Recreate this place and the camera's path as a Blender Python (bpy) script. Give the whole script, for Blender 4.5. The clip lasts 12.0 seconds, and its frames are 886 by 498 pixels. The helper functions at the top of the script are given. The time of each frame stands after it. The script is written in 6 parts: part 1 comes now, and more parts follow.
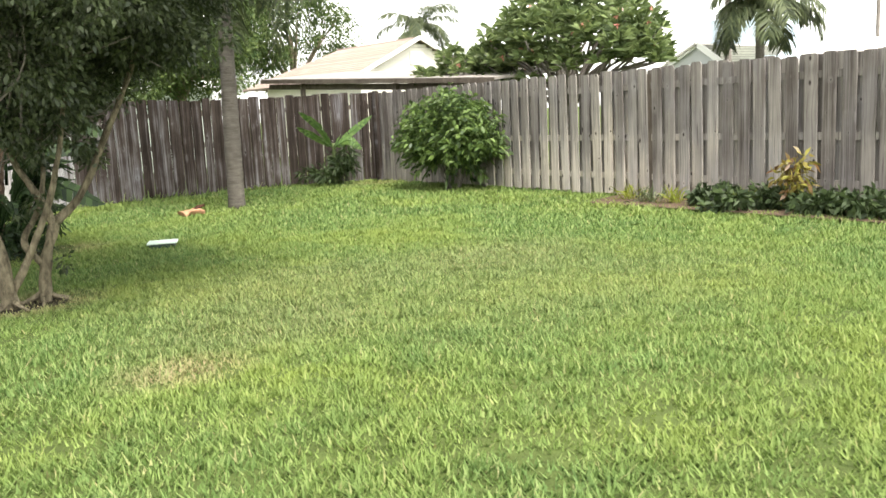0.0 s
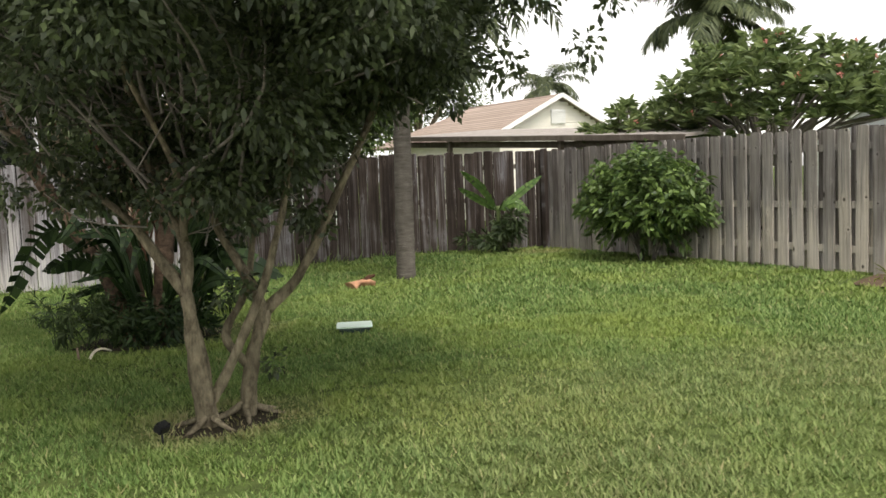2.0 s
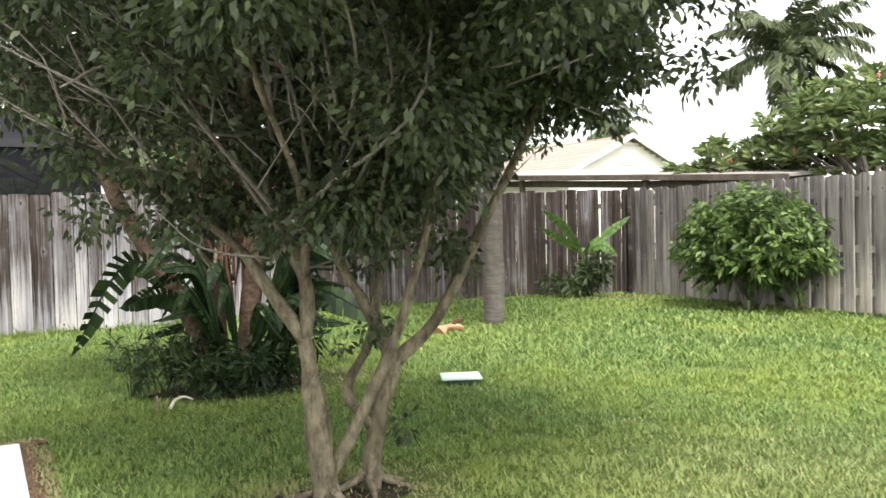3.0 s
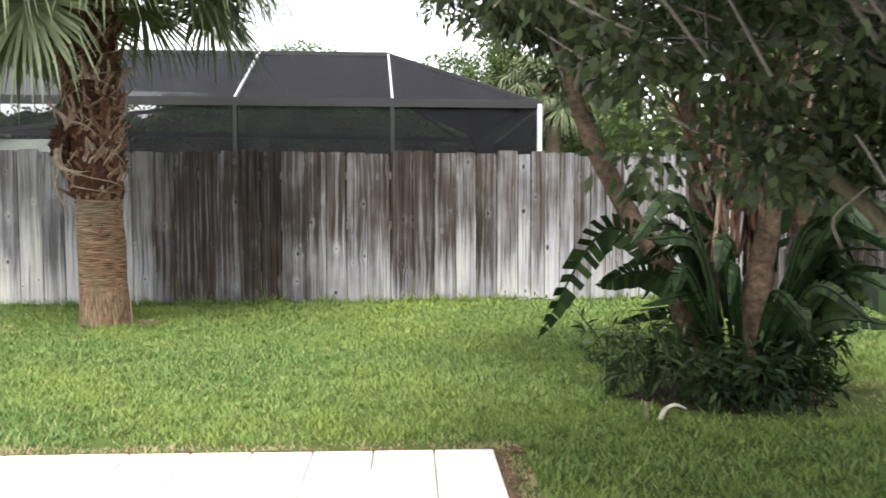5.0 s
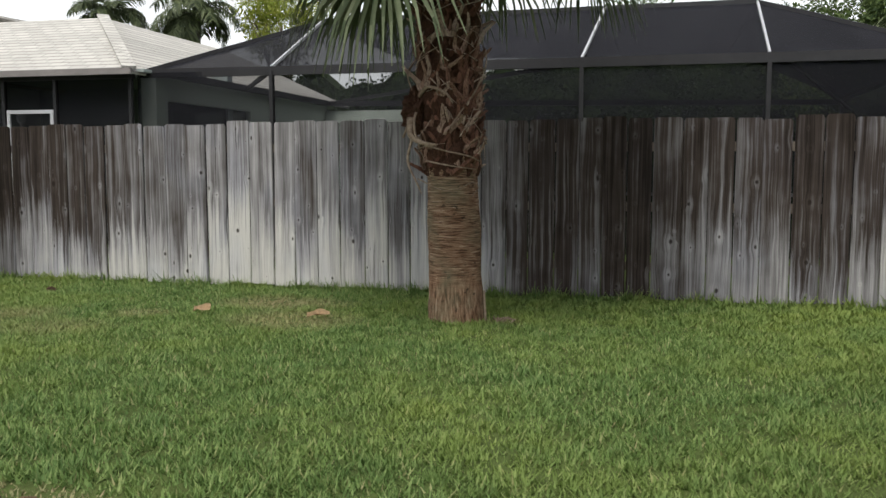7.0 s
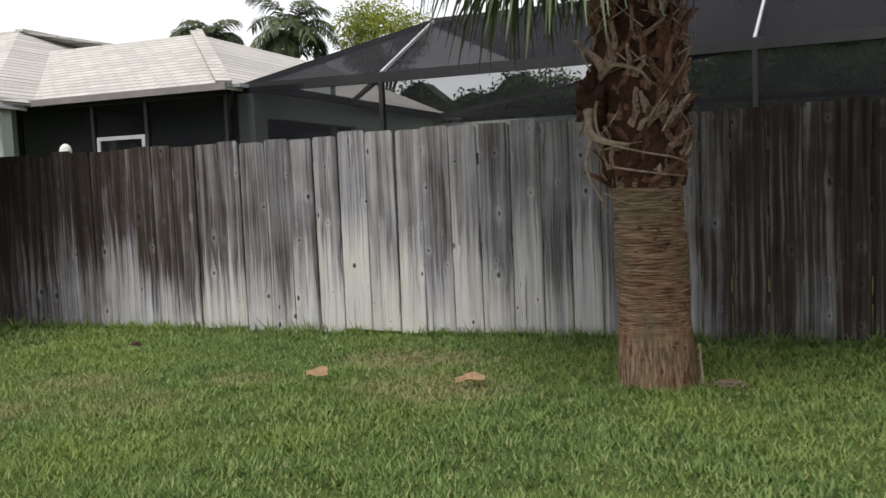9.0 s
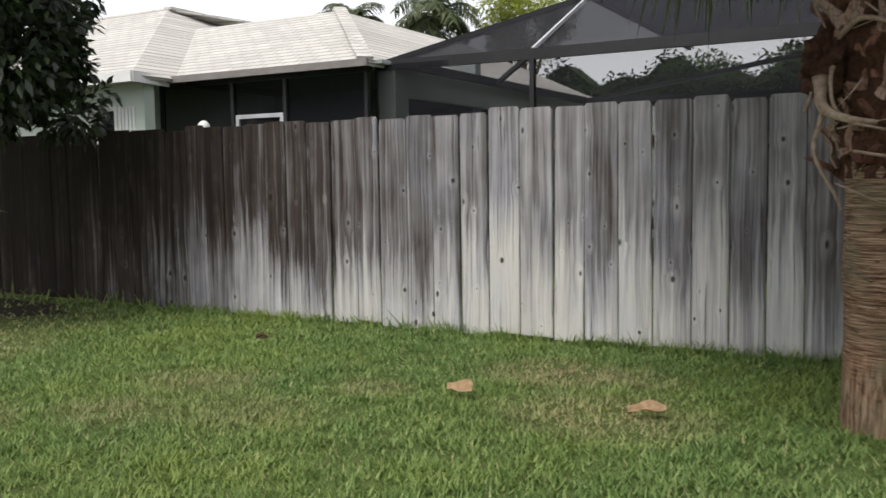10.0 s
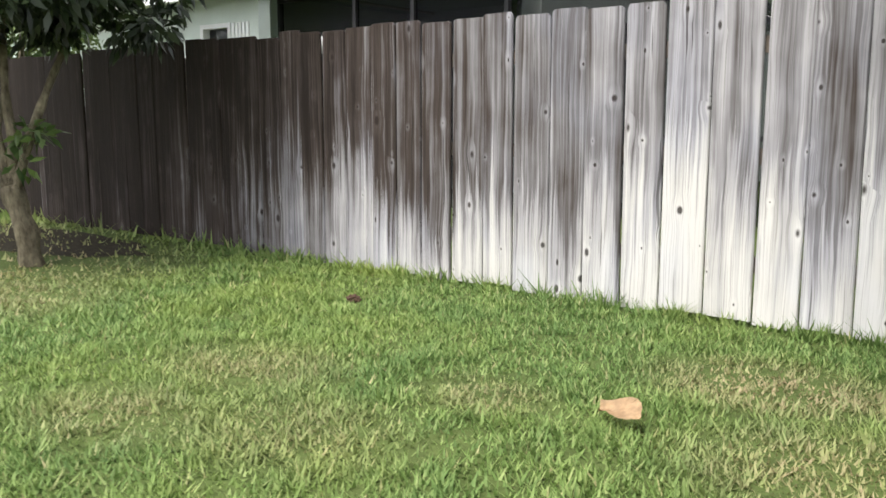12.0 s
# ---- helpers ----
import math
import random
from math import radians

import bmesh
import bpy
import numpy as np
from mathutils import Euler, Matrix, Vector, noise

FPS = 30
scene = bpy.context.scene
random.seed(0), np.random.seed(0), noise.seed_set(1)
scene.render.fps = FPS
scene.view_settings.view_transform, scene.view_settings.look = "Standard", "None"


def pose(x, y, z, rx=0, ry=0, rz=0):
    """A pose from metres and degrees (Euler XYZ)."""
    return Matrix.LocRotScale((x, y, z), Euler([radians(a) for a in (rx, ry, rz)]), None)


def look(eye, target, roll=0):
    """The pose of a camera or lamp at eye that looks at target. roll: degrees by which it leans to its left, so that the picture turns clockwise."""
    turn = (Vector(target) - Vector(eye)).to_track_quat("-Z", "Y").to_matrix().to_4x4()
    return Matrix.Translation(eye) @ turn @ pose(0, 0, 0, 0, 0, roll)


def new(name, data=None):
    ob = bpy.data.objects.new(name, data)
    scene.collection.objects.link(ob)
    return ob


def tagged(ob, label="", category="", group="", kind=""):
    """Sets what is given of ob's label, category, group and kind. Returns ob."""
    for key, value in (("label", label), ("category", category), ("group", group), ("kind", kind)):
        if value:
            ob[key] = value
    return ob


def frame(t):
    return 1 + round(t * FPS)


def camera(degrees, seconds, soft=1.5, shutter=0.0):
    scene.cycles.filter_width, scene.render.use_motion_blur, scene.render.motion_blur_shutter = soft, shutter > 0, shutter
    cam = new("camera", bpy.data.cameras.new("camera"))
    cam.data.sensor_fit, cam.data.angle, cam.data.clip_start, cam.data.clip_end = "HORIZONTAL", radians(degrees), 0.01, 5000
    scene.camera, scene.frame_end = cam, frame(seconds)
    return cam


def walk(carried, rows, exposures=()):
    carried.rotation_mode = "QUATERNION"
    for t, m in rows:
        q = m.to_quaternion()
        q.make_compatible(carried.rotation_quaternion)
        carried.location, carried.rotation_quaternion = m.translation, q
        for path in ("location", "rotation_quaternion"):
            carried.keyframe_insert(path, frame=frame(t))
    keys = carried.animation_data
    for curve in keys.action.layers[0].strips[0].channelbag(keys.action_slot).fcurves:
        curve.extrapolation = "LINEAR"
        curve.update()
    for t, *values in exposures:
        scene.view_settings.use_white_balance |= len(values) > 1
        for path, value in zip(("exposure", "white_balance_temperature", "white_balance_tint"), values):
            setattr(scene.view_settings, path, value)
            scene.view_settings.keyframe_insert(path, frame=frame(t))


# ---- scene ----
cam = camera(54.2, 12.0, 1.5, 0.15)
PATH = [
    (0, (2.576, -15.74, 1.374), (3.857, -14.238, 1.06), -2.9),
    (0.5, (2.556, -15.19, 1.389), (3.887, -13.709, 1.198), -3.2),
    (1, (2.545, -14.569, 1.42), (3.816, -13.03, 1.299), -4.4),
    (1.5, (2.507, -13.907, 1.413), (3.715, -12.319, 1.279), -4.2),
    (2, (2.662, -13.325, 1.402), (3.793, -11.683, 1.237), -2.3),
    (2.5, (2.635, -12.804, 1.375), (3.744, -11.142, 1.283), -1.5),
    (4.5, (2.688, -10.815, 1.264), (3.196, -8.883, 1.162), -1.4),
    (5, (2.51, -10.523, 1.289), (2.713, -8.537, 1.169), -0.1),
    (5.5, (2.387, -10.118, 1.283), (2.337, -8.123, 1.155), 0.6),
    (6, (2.153, -9.675, 1.321), (1.82, -7.708, 1.178), -0.6),
    (6.5, (1.879, -9.231, 1.374), (1.401, -7.297, 1.194), 0.1),
    (6.7, (1.81, -9.1, 1.366), (1.329, -7.168, 1.173), 0.3),
    (8.3, (1.103, -7.647, 1.355), (0.56, -5.729, 1.189), -3.9),
    (8.5, (0.981, -7.471, 1.332), (0.392, -5.566, 1.167), -3.9),
    (9, (0.643, -7.123, 1.343), (-0.054, -5.254, 1.193), -2.4),
    (9.5, (0.407, -6.677, 1.315), (-0.384, -4.845, 1.18), -1.4),
    (10, (0.084, -6.307, 1.304), (-0.886, -4.566, 1.139), -0.8),
    (10.5, (-0.207, -5.969, 1.321), (-1.384, -4.368, 1.096), -0.0),
    (11, (-0.475, -5.562, 1.325), (-1.764, -4.052, 1.084), -1.3),
    (11.5, (-0.697, -5.262, 1.3), (-1.971, -3.746, 1.021), -0.8),
    (12, (-0.84, -4.762, 1.161), (-2.074, -3.217, 0.861), -0.0),
]
EXPOSURES = [
    (0, 2.05, 6900, 8), (0.5, 1.35, 6950, 7), (1.0, 1.15, 6950, 8), (2.0, 1.15, 6950, 10), (2.5, 1.6, 6700, 11), (4.3, 2.4, 6600, 10),
    (5.0, 1.9, 6500, 10), (5.5, 1.3, 6500, 8), (6.0, 1.05, 6500, 8), (6.5, 0.72, 6500, 8), (9.0, 0.68, 6500, 11), (10.0, 0.82, 6500, 11),
    (11.0, 1.27, 6500, 11), (11.5, 1.5, 6450, 11), (12.0, 1.75, 6450, 11)]
walk(cam, [(t, look(eye, target, roll)) for t, eye, target, roll in PATH], EXPOSURES)

# ---- light ----
world = bpy.data.worlds.new("overcast_sky")
scene.world = world
world.use_nodes = True
wt = world.node_tree
wt.nodes.clear()
sky = wt.nodes.new("ShaderNodeTexSky")
sky.sky_type = 'NISHITA'
sky.sun_disc = False
sky.sun_elevation = radians(60)
sky.sun_rotation = radians(190)
sky.dust_density = 1.2
sky.air_density = 0.8
grey = wt.nodes.new("ShaderNodeHueSaturation")
grey.inputs["Saturation"].default_value = 0.12
bg = wt.nodes.new("ShaderNodeBackground")
bg.inputs["Strength"].default_value = 0.15
wo = wt.nodes.new("ShaderNodeOutputWorld")
wt.links.new(sky.outputs[0], grey.inputs["Color"])
wt.links.new(grey.outputs[0], bg.inputs["Color"])
wt.links.new(bg.outputs[0], wo.inputs["Surface"])

sun_data = bpy.data.lights.new("sun", 'SUN')
sun_data.energy = 1.5
sun_data.angle = radians(25)
sun_data.color = (1.0, 0.96, 0.9)
sun = new("sun", sun_data)
sun.matrix_world = look((-2, -11, 20), (0, 0, 0))


# ---- materials ----
class Nodes:
    """A small builder for one procedural material."""

    def __init__(self, name, rough=0.8, metal=0.0, spec=0.3):
        self.m = bpy.data.materials.new(name)
        self.m.use_nodes = True
        self.t = self.m.node_tree
        self.b = self.t.nodes["Principled BSDF"]
        self.b.inputs["Roughness"].default_value = rough
        self.b.inputs["Metallic"].default_value = metal
        self.b.inputs["Specular IOR Level"].default_value = spec

    def n(self, kind, **kw):
        nd = self.t.nodes.new(kind)
        for k, v in kw.items():
            nd.inputs[k].default_value = v
        return nd

    def l(self, a, b):
        self.t.links.new(a, b)

    def coords(self, scale=(1, 1, 1), world_space=True):
        if world_space:
            g = self.n("ShaderNodeNewGeometry").outputs["Position"]
        else:
            g = self.n("ShaderNodeTexCoord").outputs["Object"]
        mp = self.n("ShaderNodeMapping")
        mp.inputs["Scale"].default_value = scale
        self.l(g, mp.inputs["Vector"])
        return mp.outputs[0]

    def noise(self, vec, scale, detail=4, rough=0.6):
        nz = self.n("ShaderNodeTexNoise", Scale=scale, Detail=detail, Roughness=rough)
        self.l(vec, nz.inputs["Vector"])
        return nz.outputs["Fac"]

    def ramp(self, fac, stops):
        r = self.n("ShaderNodeValToRGB")
        e = r.color_ramp.elements
        while len(e) < len(stops):
            e.new(0.5)
        for i, (p, c) in enumerate(stops):
            e[i].position = p
            e[i].color = (c, c, c, 1) if isinstance(c, (int, float)) else (*c, 1)
        self.l(fac, r.inputs[0])
        return r.outputs[0]

    def mix(self, fac, a, b, blend='MIX'):
        x = self.n("ShaderNodeMix")
        x.data_type = 'RGBA'
        x.blend_type = blend
        for sock, v in ((x.inputs[0], fac), (x.inputs[6], a), (x.inputs[7], b)):
            if isinstance(v, (int, float)):
                sock.default_value = v
            elif isinstance(v, tuple):
                sock.default_value = (*v, 1)
            else:
                self.l(v, sock)
        return x.outputs[2]

    def math(self, op, a, b=0.0):
        x = self.n("ShaderNodeMath")
        x.operation = op
        for sock, v in ((x.inputs[0], a), (x.inputs[1], b)):
            if isinstance(v, (int, float)):
                sock.default_value = v
            else:
                self.l(v, sock)
        return x.outputs[0]

    def color(self, c):
        if isinstance(c, tuple):
            self.b.inputs["Base Color"].default_value = (*c, 1)
        else:
            self.l(c, self.b.inputs["Base Color"])
        return self

    def bump(self, h, strength=0.4, dist=0.01):
        bp = self.n("ShaderNodeBump", Strength=strength, Distance=dist)
        self.l(h, bp.inputs["Height"])
        self.l(bp.outputs[0], self.b.inputs["Normal"])
        return self


def mat_plain(name, c, rough=0.7, metal=0.0, vary=0.25, scale=6.0, spec=0.3, bump=0.2):
    k = Nodes(name, rough, metal, spec)
    p = k.coords()
    f = k.noise(p, scale, 6)
    f2 = k.noise(p, scale * 9, 3)
    lo, hi = tuple(x * (1 - vary) for x in c), tuple(min(1, x * (1 + vary)) for x in c)
    k.color(k.mix(k.math('MULTIPLY', f2, 0.35), k.ramp(f, [(0.3, lo), (0.7, hi)]), lo))
    k.bump(f2, bump, 0.004)
    return k.m


def mat_leaf(name, dark, light, rough=0.5, gloss=0.35, transl=0.25):
    k = Nodes(name, rough, 0, gloss)
    g = k.n("ShaderNodeNewGeometry").outputs["Random Per Island"]
    p = k.coords()
    c = k.ramp(g, [(0.0, dark), (0.6, tuple((a + b) / 2 for a, b in zip(dark, light))), (1.0, light)])
    f = k.noise(p, 1.6, 3)
    c = k.mix(k.ramp(f, [(0.35, 0.0), (0.75, 0.45)]), c, tuple(x * 0.55 for x in dark))
    k.color(c)
    tr = k.n("ShaderNodeBsdfTranslucent")
    k.l(c, tr.inputs["Color"])
    ms = k.n("ShaderNodeMixShader", Fac=transl)
    out = k.t.nodes["Material Output"]
    k.l(k.b.outputs[0], ms.inputs[1])
    k.l(tr.outputs[0], ms.inputs[2])
    k.l(ms.outputs[0], out.inputs["Surface"])
    return k.m


def mat_bark(name, c1, c2, sx=20.0, sz=20.0, strength=0.6):
    k = Nodes(name, 0.9, 0, 0.15)
    p = k.coords((sx, sx, sz))
    f = k.noise(p, 1.0, 8, 0.7)
    f2 = k.noise(k.coords(), 3.0, 4)
    k.color(k.mix(k.ramp(f2, [(0.35, 0.0), (0.7, 0.6)]), k.ramp(f, [(0.3, c1), (0.7, c2)]), tuple(x * 0.6 for x in c1)))
    k.bump(f, strength, 0.02)
    return k.m


def mat_fence(name, tones, base_x, foot_x, x0, x1, axis=0, reach=0.62):
    """Weathered fence boards: upright grain that swings round knots, sprinkler bleaching in tongues at the foot, dark
    mildew above; base_x can also hold painted shade.
    """
    k = Nodes(name, 0.9, 0, 0.14)
    geo = k.n("ShaderNodeNewGeometry")
    rnd = k.n("ShaderNodeObjectInfo").outputs["Random"]
    sep = k.n("ShaderNodeSeparateXYZ")
    k.l(geo.outputs["Position"], sep.inputs[0])
    u = k.math('DIVIDE', k.math('SUBTRACT', sep.outputs[axis], x0), x1 - x0)
    base = k.math('SUBTRACT', k.ramp(u, [((x - x0) / (x1 - x0), v) for x, v in base_x]), 0.2)
    foot = k.ramp(u, [((x - x0) / (x1 - x0), v) for x, v in foot_x])
    run = k.math('ADD', sep.outputs[axis], k.math('MULTIPLY', rnd, 11.0))
    rise = k.math('ADD', sep.outputs[2], k.math('MULTIPLY', rnd, 37.0))

    def flat(a, sa, b, sb):
        c = k.n("ShaderNodeCombineXYZ")
        k.l(k.math('MULTIPLY', a, sa), c.inputs[0])
        k.l(k.math('MULTIPLY', b, sb), c.inputs[1])
        return c.outputs[0]

    def about(fac, amount):
        return k.math('MULTIPLY', k.math('SUBTRACT', fac, 0.5), amount)

    # knots: a cell each, some of them empty
    vo = k.n("ShaderNodeTexVoronoi", Scale=1.0)
    vo.voronoi_dimensions = '2D'
    k.l(flat(run, 6.5, rise, 3.4), vo.inputs["Vector"])
    cell = k.n("ShaderNodeSeparateColor")
    k.l(vo.outputs["Color"], cell.inputs[0])
    spot = k.n("ShaderNodeSeparateXYZ")
    k.l(vo.outputs["Position"], spot.inputs[0])
    gate = k.math('GREATER_THAN', cell.outputs[0], 0.56)
    size = k.math('ADD', k.math('MULTIPLY', k.math('MULTIPLY', cell.outputs[1], cell.outputs[1]), 1.0), 0.3)
    dx = k.math('SUBTRACT', k.math('MULTIPLY', run, 6.5), spot.outputs[0])
    dz = k.math('SUBTRACT', k.math('MULTIPLY', rise, 3.4), spot.outputs[1])
    dist = k.math('DIVIDE', k.math('SQRT', k.math('ADD', k.math('MULTIPLY', dx, dx), k.math('MULTIPLY', k.math('MULTIPLY', dz, dz), k.math('ADD', k.math('MULTIPLY', cell.outputs[2], 2.6), 0.5)))), size)
    near = k.math('MULTIPLY', k.ramp(dist, [(0.0, 1.0), (0.18, 0.6), (0.5, 0.0)]), gate)
    # the grain parts on either side of a knot
    grain_run = k.math('SUBTRACT', run, k.math('MULTIPLY', k.math('MULTIPLY', dx, near), 0.12))
    sway = about(k.noise(flat(run, 5.0, rise, 1.6), 1.0, 2, 0.5), 0.045)
    grain_run = k.math('ADD', grain_run, sway)

    def streaks(sx, sz, detail, rough):
        return k.noise(flat(grain_run, sx, rise, sz), 1.0, detail, rough)

    bands, thin, grain = streaks(15, 0.35, 3, 0.55), streaks(46, 0.7, 4, 0.6), streaks(130, 1.0, 3, 0.6)
    cloud, tongues = k.noise(flat(run, 3.0, rise, 2.0), 1.0, 3, 0.5), streaks(20, 0.3, 5, 0.7)
    # bleached tongues that end raggedly
    top = k.math('ADD', k.math('ADD', about(tongues, 2.5), about(rnd, 0.8)), reach)
    low = k.ramp(k.math('ADD', k.math('SUBTRACT', top, sep.outputs[2]), 0.5), [(0.30, 0.0), (0.48, 0.45), (0.9, 1.0)])
    tone = k.math('ADD', base, k.math('MULTIPLY', foot, low))
    for f, a in ((bands, 0.78), (thin, 0.72), (cloud, 0.42), (rnd, 0.18)):
        tone = k.math('ADD', tone, about(f, a))
    # pale wood round a knot, longest along the grain
    pale = k.math('MULTIPLY', k.ramp(k.math('ADD', dist, about(thin, 0.35)), [(0.12, 0.10), (0.42, 0.0)]), gate)
    tone = k.math('ADD', tone, pale)
    c = k.ramp(tone, tones)
    blue = k.ramp(k.noise(flat(run, 2.2, rise, 1.1), 1.0, 2, 0.5), [(0.45, 0.0), (0.65, 0.5)])
    c = k.mix(blue, c, (0.90, 0.94, 1.06), 'MULTIPLY')
    c = k.mix(k.ramp(grain, [(0.36, 0.38), (0.47, 0.0)]), c, tones[1][1])
    crack = streaks(34, 0.9, 2, 0.5)
    c = k.mix(k.ramp(crack, [(0.29, 0.7), (0.335, 0.0)]), c, tones[0][1])
    heart = k.math('MULTIPLY', k.ramp(k.math('ADD', dist, about(bands, 0.3)), [(0.05, 0.9), (0.12, 0.0)]), gate)
    c = k.mix(heart, c, (0.022, 0.016, 0.013))
    k.color(c)
    k.bump(k.math('ADD', k.math('MULTIPLY', thin, 0.6), grain), 0.45, 0.006)
    return k.m


WOOD_SIDE = mat_fence("weathered_fence_wood",
    [(0.0, (0.02, 0.015, 0.012)), (0.2, (0.055, 0.043, 0.037)), (0.42, (0.18, 0.172, 0.175)), (0.62, (0.33, 0.318, 0.325)), (0.84, (0.47, 0.455, 0.435)), (1.0, (0.57, 0.55, 0.52))],
    # base tone along x; left of -6 it holds mildew and the fence tree's shade
    [(-15, .17), (-12, .13), (-9, .12), (-7.2, .15), (-5.8, .29), (-4.8, .52), (-3.6, .66), (-1.0, .67), (-0.1, .64), (0.4, .45), (1.3, .39), (2.5, .38), (3.9, .43), (4.4, .57), (6.8, .6), (8.0, .4), (10.0, .33), (14.0, .35)],
    [(-15, .08), (-8, .1), (-6.2, .34), (-5.0, .6), (-3.0, .48), (-1.0, .4), (-0.1, .4), (0.4, .04), (1.6, .1), (2.4, .34), (4.3, .36), (6.8, .3), (8.0, .06), (14.0, .06)], -15.0, 14.0)
WOOD_BACK = mat_fence("grey_fence_wood",
    [(0.0, (0.05, 0.042, 0.038)), (0.2, (0.10, 0.085, 0.076)), (0.42, (0.21, 0.19, 0.175)), (0.62, (0.31, 0.285, 0.26)), (0.84, (0.46, 0.41, 0.355)), (1.0, (0.58, 0.52, 0.45))],
    [(-20, .55), (-10, .58), (-8, .66), (-5, .7), (-3, .56), (0, .56)], [(-20, .1), (-10, .15), (-7, .4), (-4, .3), (0, .1)], -20.0, 0.0, 1)

RAIL = mat_bark("rail_wood", (0.10, 0.08, 0.065), (0.2, 0.17, 0.14), 12, 3, 0.3)


def mat_grass():
    k = Nodes("grass_blades", 0.62, 0, 0.2)
    g = k.n("ShaderNodeNewGeometry").outputs["Random Per Island"]
    at = k.n("ShaderNodeAttribute")
    at.attribute_name = "dry"
    p = k.coords()
    big = k.noise(p, 0.45, 3)
    fine = k.noise(p, 3.0, 4)
    c = k.ramp(g, [(0.0, (0.085, 0.145, 0.04)), (0.4, (0.15, 0.24, 0.07)), (0.8, (0.25, 0.345, 0.115)), (0.95, (0.33, 0.40, 0.16)), (1.0, (0.42, 0.37, 0.20))])
    c = k.mix(k.ramp(big, [(0.42, 0.0), (0.68, 0.55)]), c, (0.31, 0.37, 0.085))
    c = k.mix(k.ramp(fine, [(0.45, 0.0), (0.75, 0.5)]), c, (0.11, 0.2, 0.07))
    c = k.mix(at.outputs["Fac"], c, (0.45, 0.35, 0.22))
    k.color(c)
    tr = k.n("ShaderNodeBsdfTranslucent")
    k.l(c, tr.inputs["Color"])
    ms = k.n("ShaderNodeMixShader", Fac=0.35)
    k.l(k.b.outputs[0], ms.inputs[1])
    k.l(tr.outputs[0], ms.inputs[2])
    k.l(ms.outputs[0], k.t.nodes["Material Output"].inputs["Surface"])
    return k.m


def mat_ground():
    k = Nodes("lawn_soil", 0.95, 0, 0.1)
    p = k.coords()
    a, b, f = k.noise(p, 0.5, 4), k.noise(p, 9.0, 6, 0.7), k.noise(p, 60.0, 3)
    c = k.ramp(b, [(0.3, (0.045, 0.062, 0.02)), (0.6, (0.085, 0.12, 0.035)), (0.8, (0.14, 0.16, 0.06))])
    c = k.mix(k.ramp(a, [(0.4, 0.0), (0.7, 0.5)]), c, (0.12, 0.15, 0.045))
    c = k.mix(k.ramp(f, [(0.55, 0.0), (0.75, 0.6)]), c, (0.08, 0.07, 0.035))
    k.color(c)
    k.bump(f, 0.8, 0.02)
    return k.m


def mat_screen(name, clear):
    k = Nodes(name, 0.85, 0, 0.12)
    p = k.coords()
    k.color(k.ramp(k.noise(p, 2.0, 3), [(0.3, (0.014, 0.014, 0.018)), (0.7, (0.022, 0.022, 0.027))]))
    tp = k.n("ShaderNodeBsdfTransparent")
    ms = k.n("ShaderNodeMixShader", Fac=clear)
    k.l(k.b.outputs[0], ms.inputs[1])
    k.l(tp.outputs[0], ms.inputs[2])
    k.l(ms.outputs[0], k.t.nodes["Material Output"].inputs["Surface"])
    return k.m


def mat_shingle(name, c1, c2):
    k = Nodes(name, 0.9, 0, 0.15)
    p = k.coords()
    br = k.n("ShaderNodeTexBrick", Scale=1.0)
    mp = k.n("ShaderNodeMapping")
    mp.inputs["Rotation"].default_value = (radians(90), 0, 0)
    k.l(p, mp.inputs["Vector"])
    k.l(mp.outputs[0], br.inputs["Vector"])
    br.inputs["Color1"].default_value, br.inputs["Color2"].default_value = (*c1, 1), (*c2, 1)
    br.inputs["Mortar"].default_value = (*(x * 0.6 for x in c1), 1)
    br.inputs["Brick Width"].default_value, br.inputs["Row Height"].default_value = 0.33, 0.075
    br.inputs["Mortar Size"].default_value = 0.009
    c = k.mix(k.ramp(k.noise(p, 1.4, 5), [(0.4, 0.0), (0.7, 0.35)]), br.outputs["Color"], tuple(x * 0.7 for x in c1))
    k.color(c)
    k.bump(k.noise(p, 60, 3), 0.4, 0.006)
    return k.m


def mat_fibre_trunk():
    """Ringed, fibrous trunk of a cabbage palm."""
    k = Nodes("ringed_palm_bark", 0.92, 0, 0.12)
    p = k.coords((8, 8, 120))
    ring = k.noise(p, 1.0, 5, 0.65)
    up = k.noise(k.coords((60, 60, 6)), 1.0, 5, 0.7)
    low = k.n("ShaderNodeSeparateXYZ")
    k.l(k.n("ShaderNodeNewGeometry").outputs["Position"], low.inputs[0])
    f = k.mix(k.ramp(low.outputs[2], [(0.25, 1.0), (0.45, 0.0)]), ring, up)
    pits = k.noise(k.coords((16, 16, 28)), 1.0, 2, 0.4)
    c = k.ramp(f, [(0.36, (0.045, 0.024, 0.015)), (0.46, (0.20, 0.112, 0.068)), (0.57, (0.37, 0.235, 0.155)), (0.68, (0.56, 0.43, 0.32))])
    c = k.mix(k.ramp(pits, [(0.66, 0.0), (0.72, 0.8)]), c, (0.03, 0.016, 0.012))
    c = k.mix(k.ramp(k.noise(k.coords(), 4, 4), [(0.45, 0.0), (0.7, 0.5)]), c, (0.2, 0.2, 0.13))
    k.color(c)
    k.bump(f, 1.0, 0.03)
    return k.m


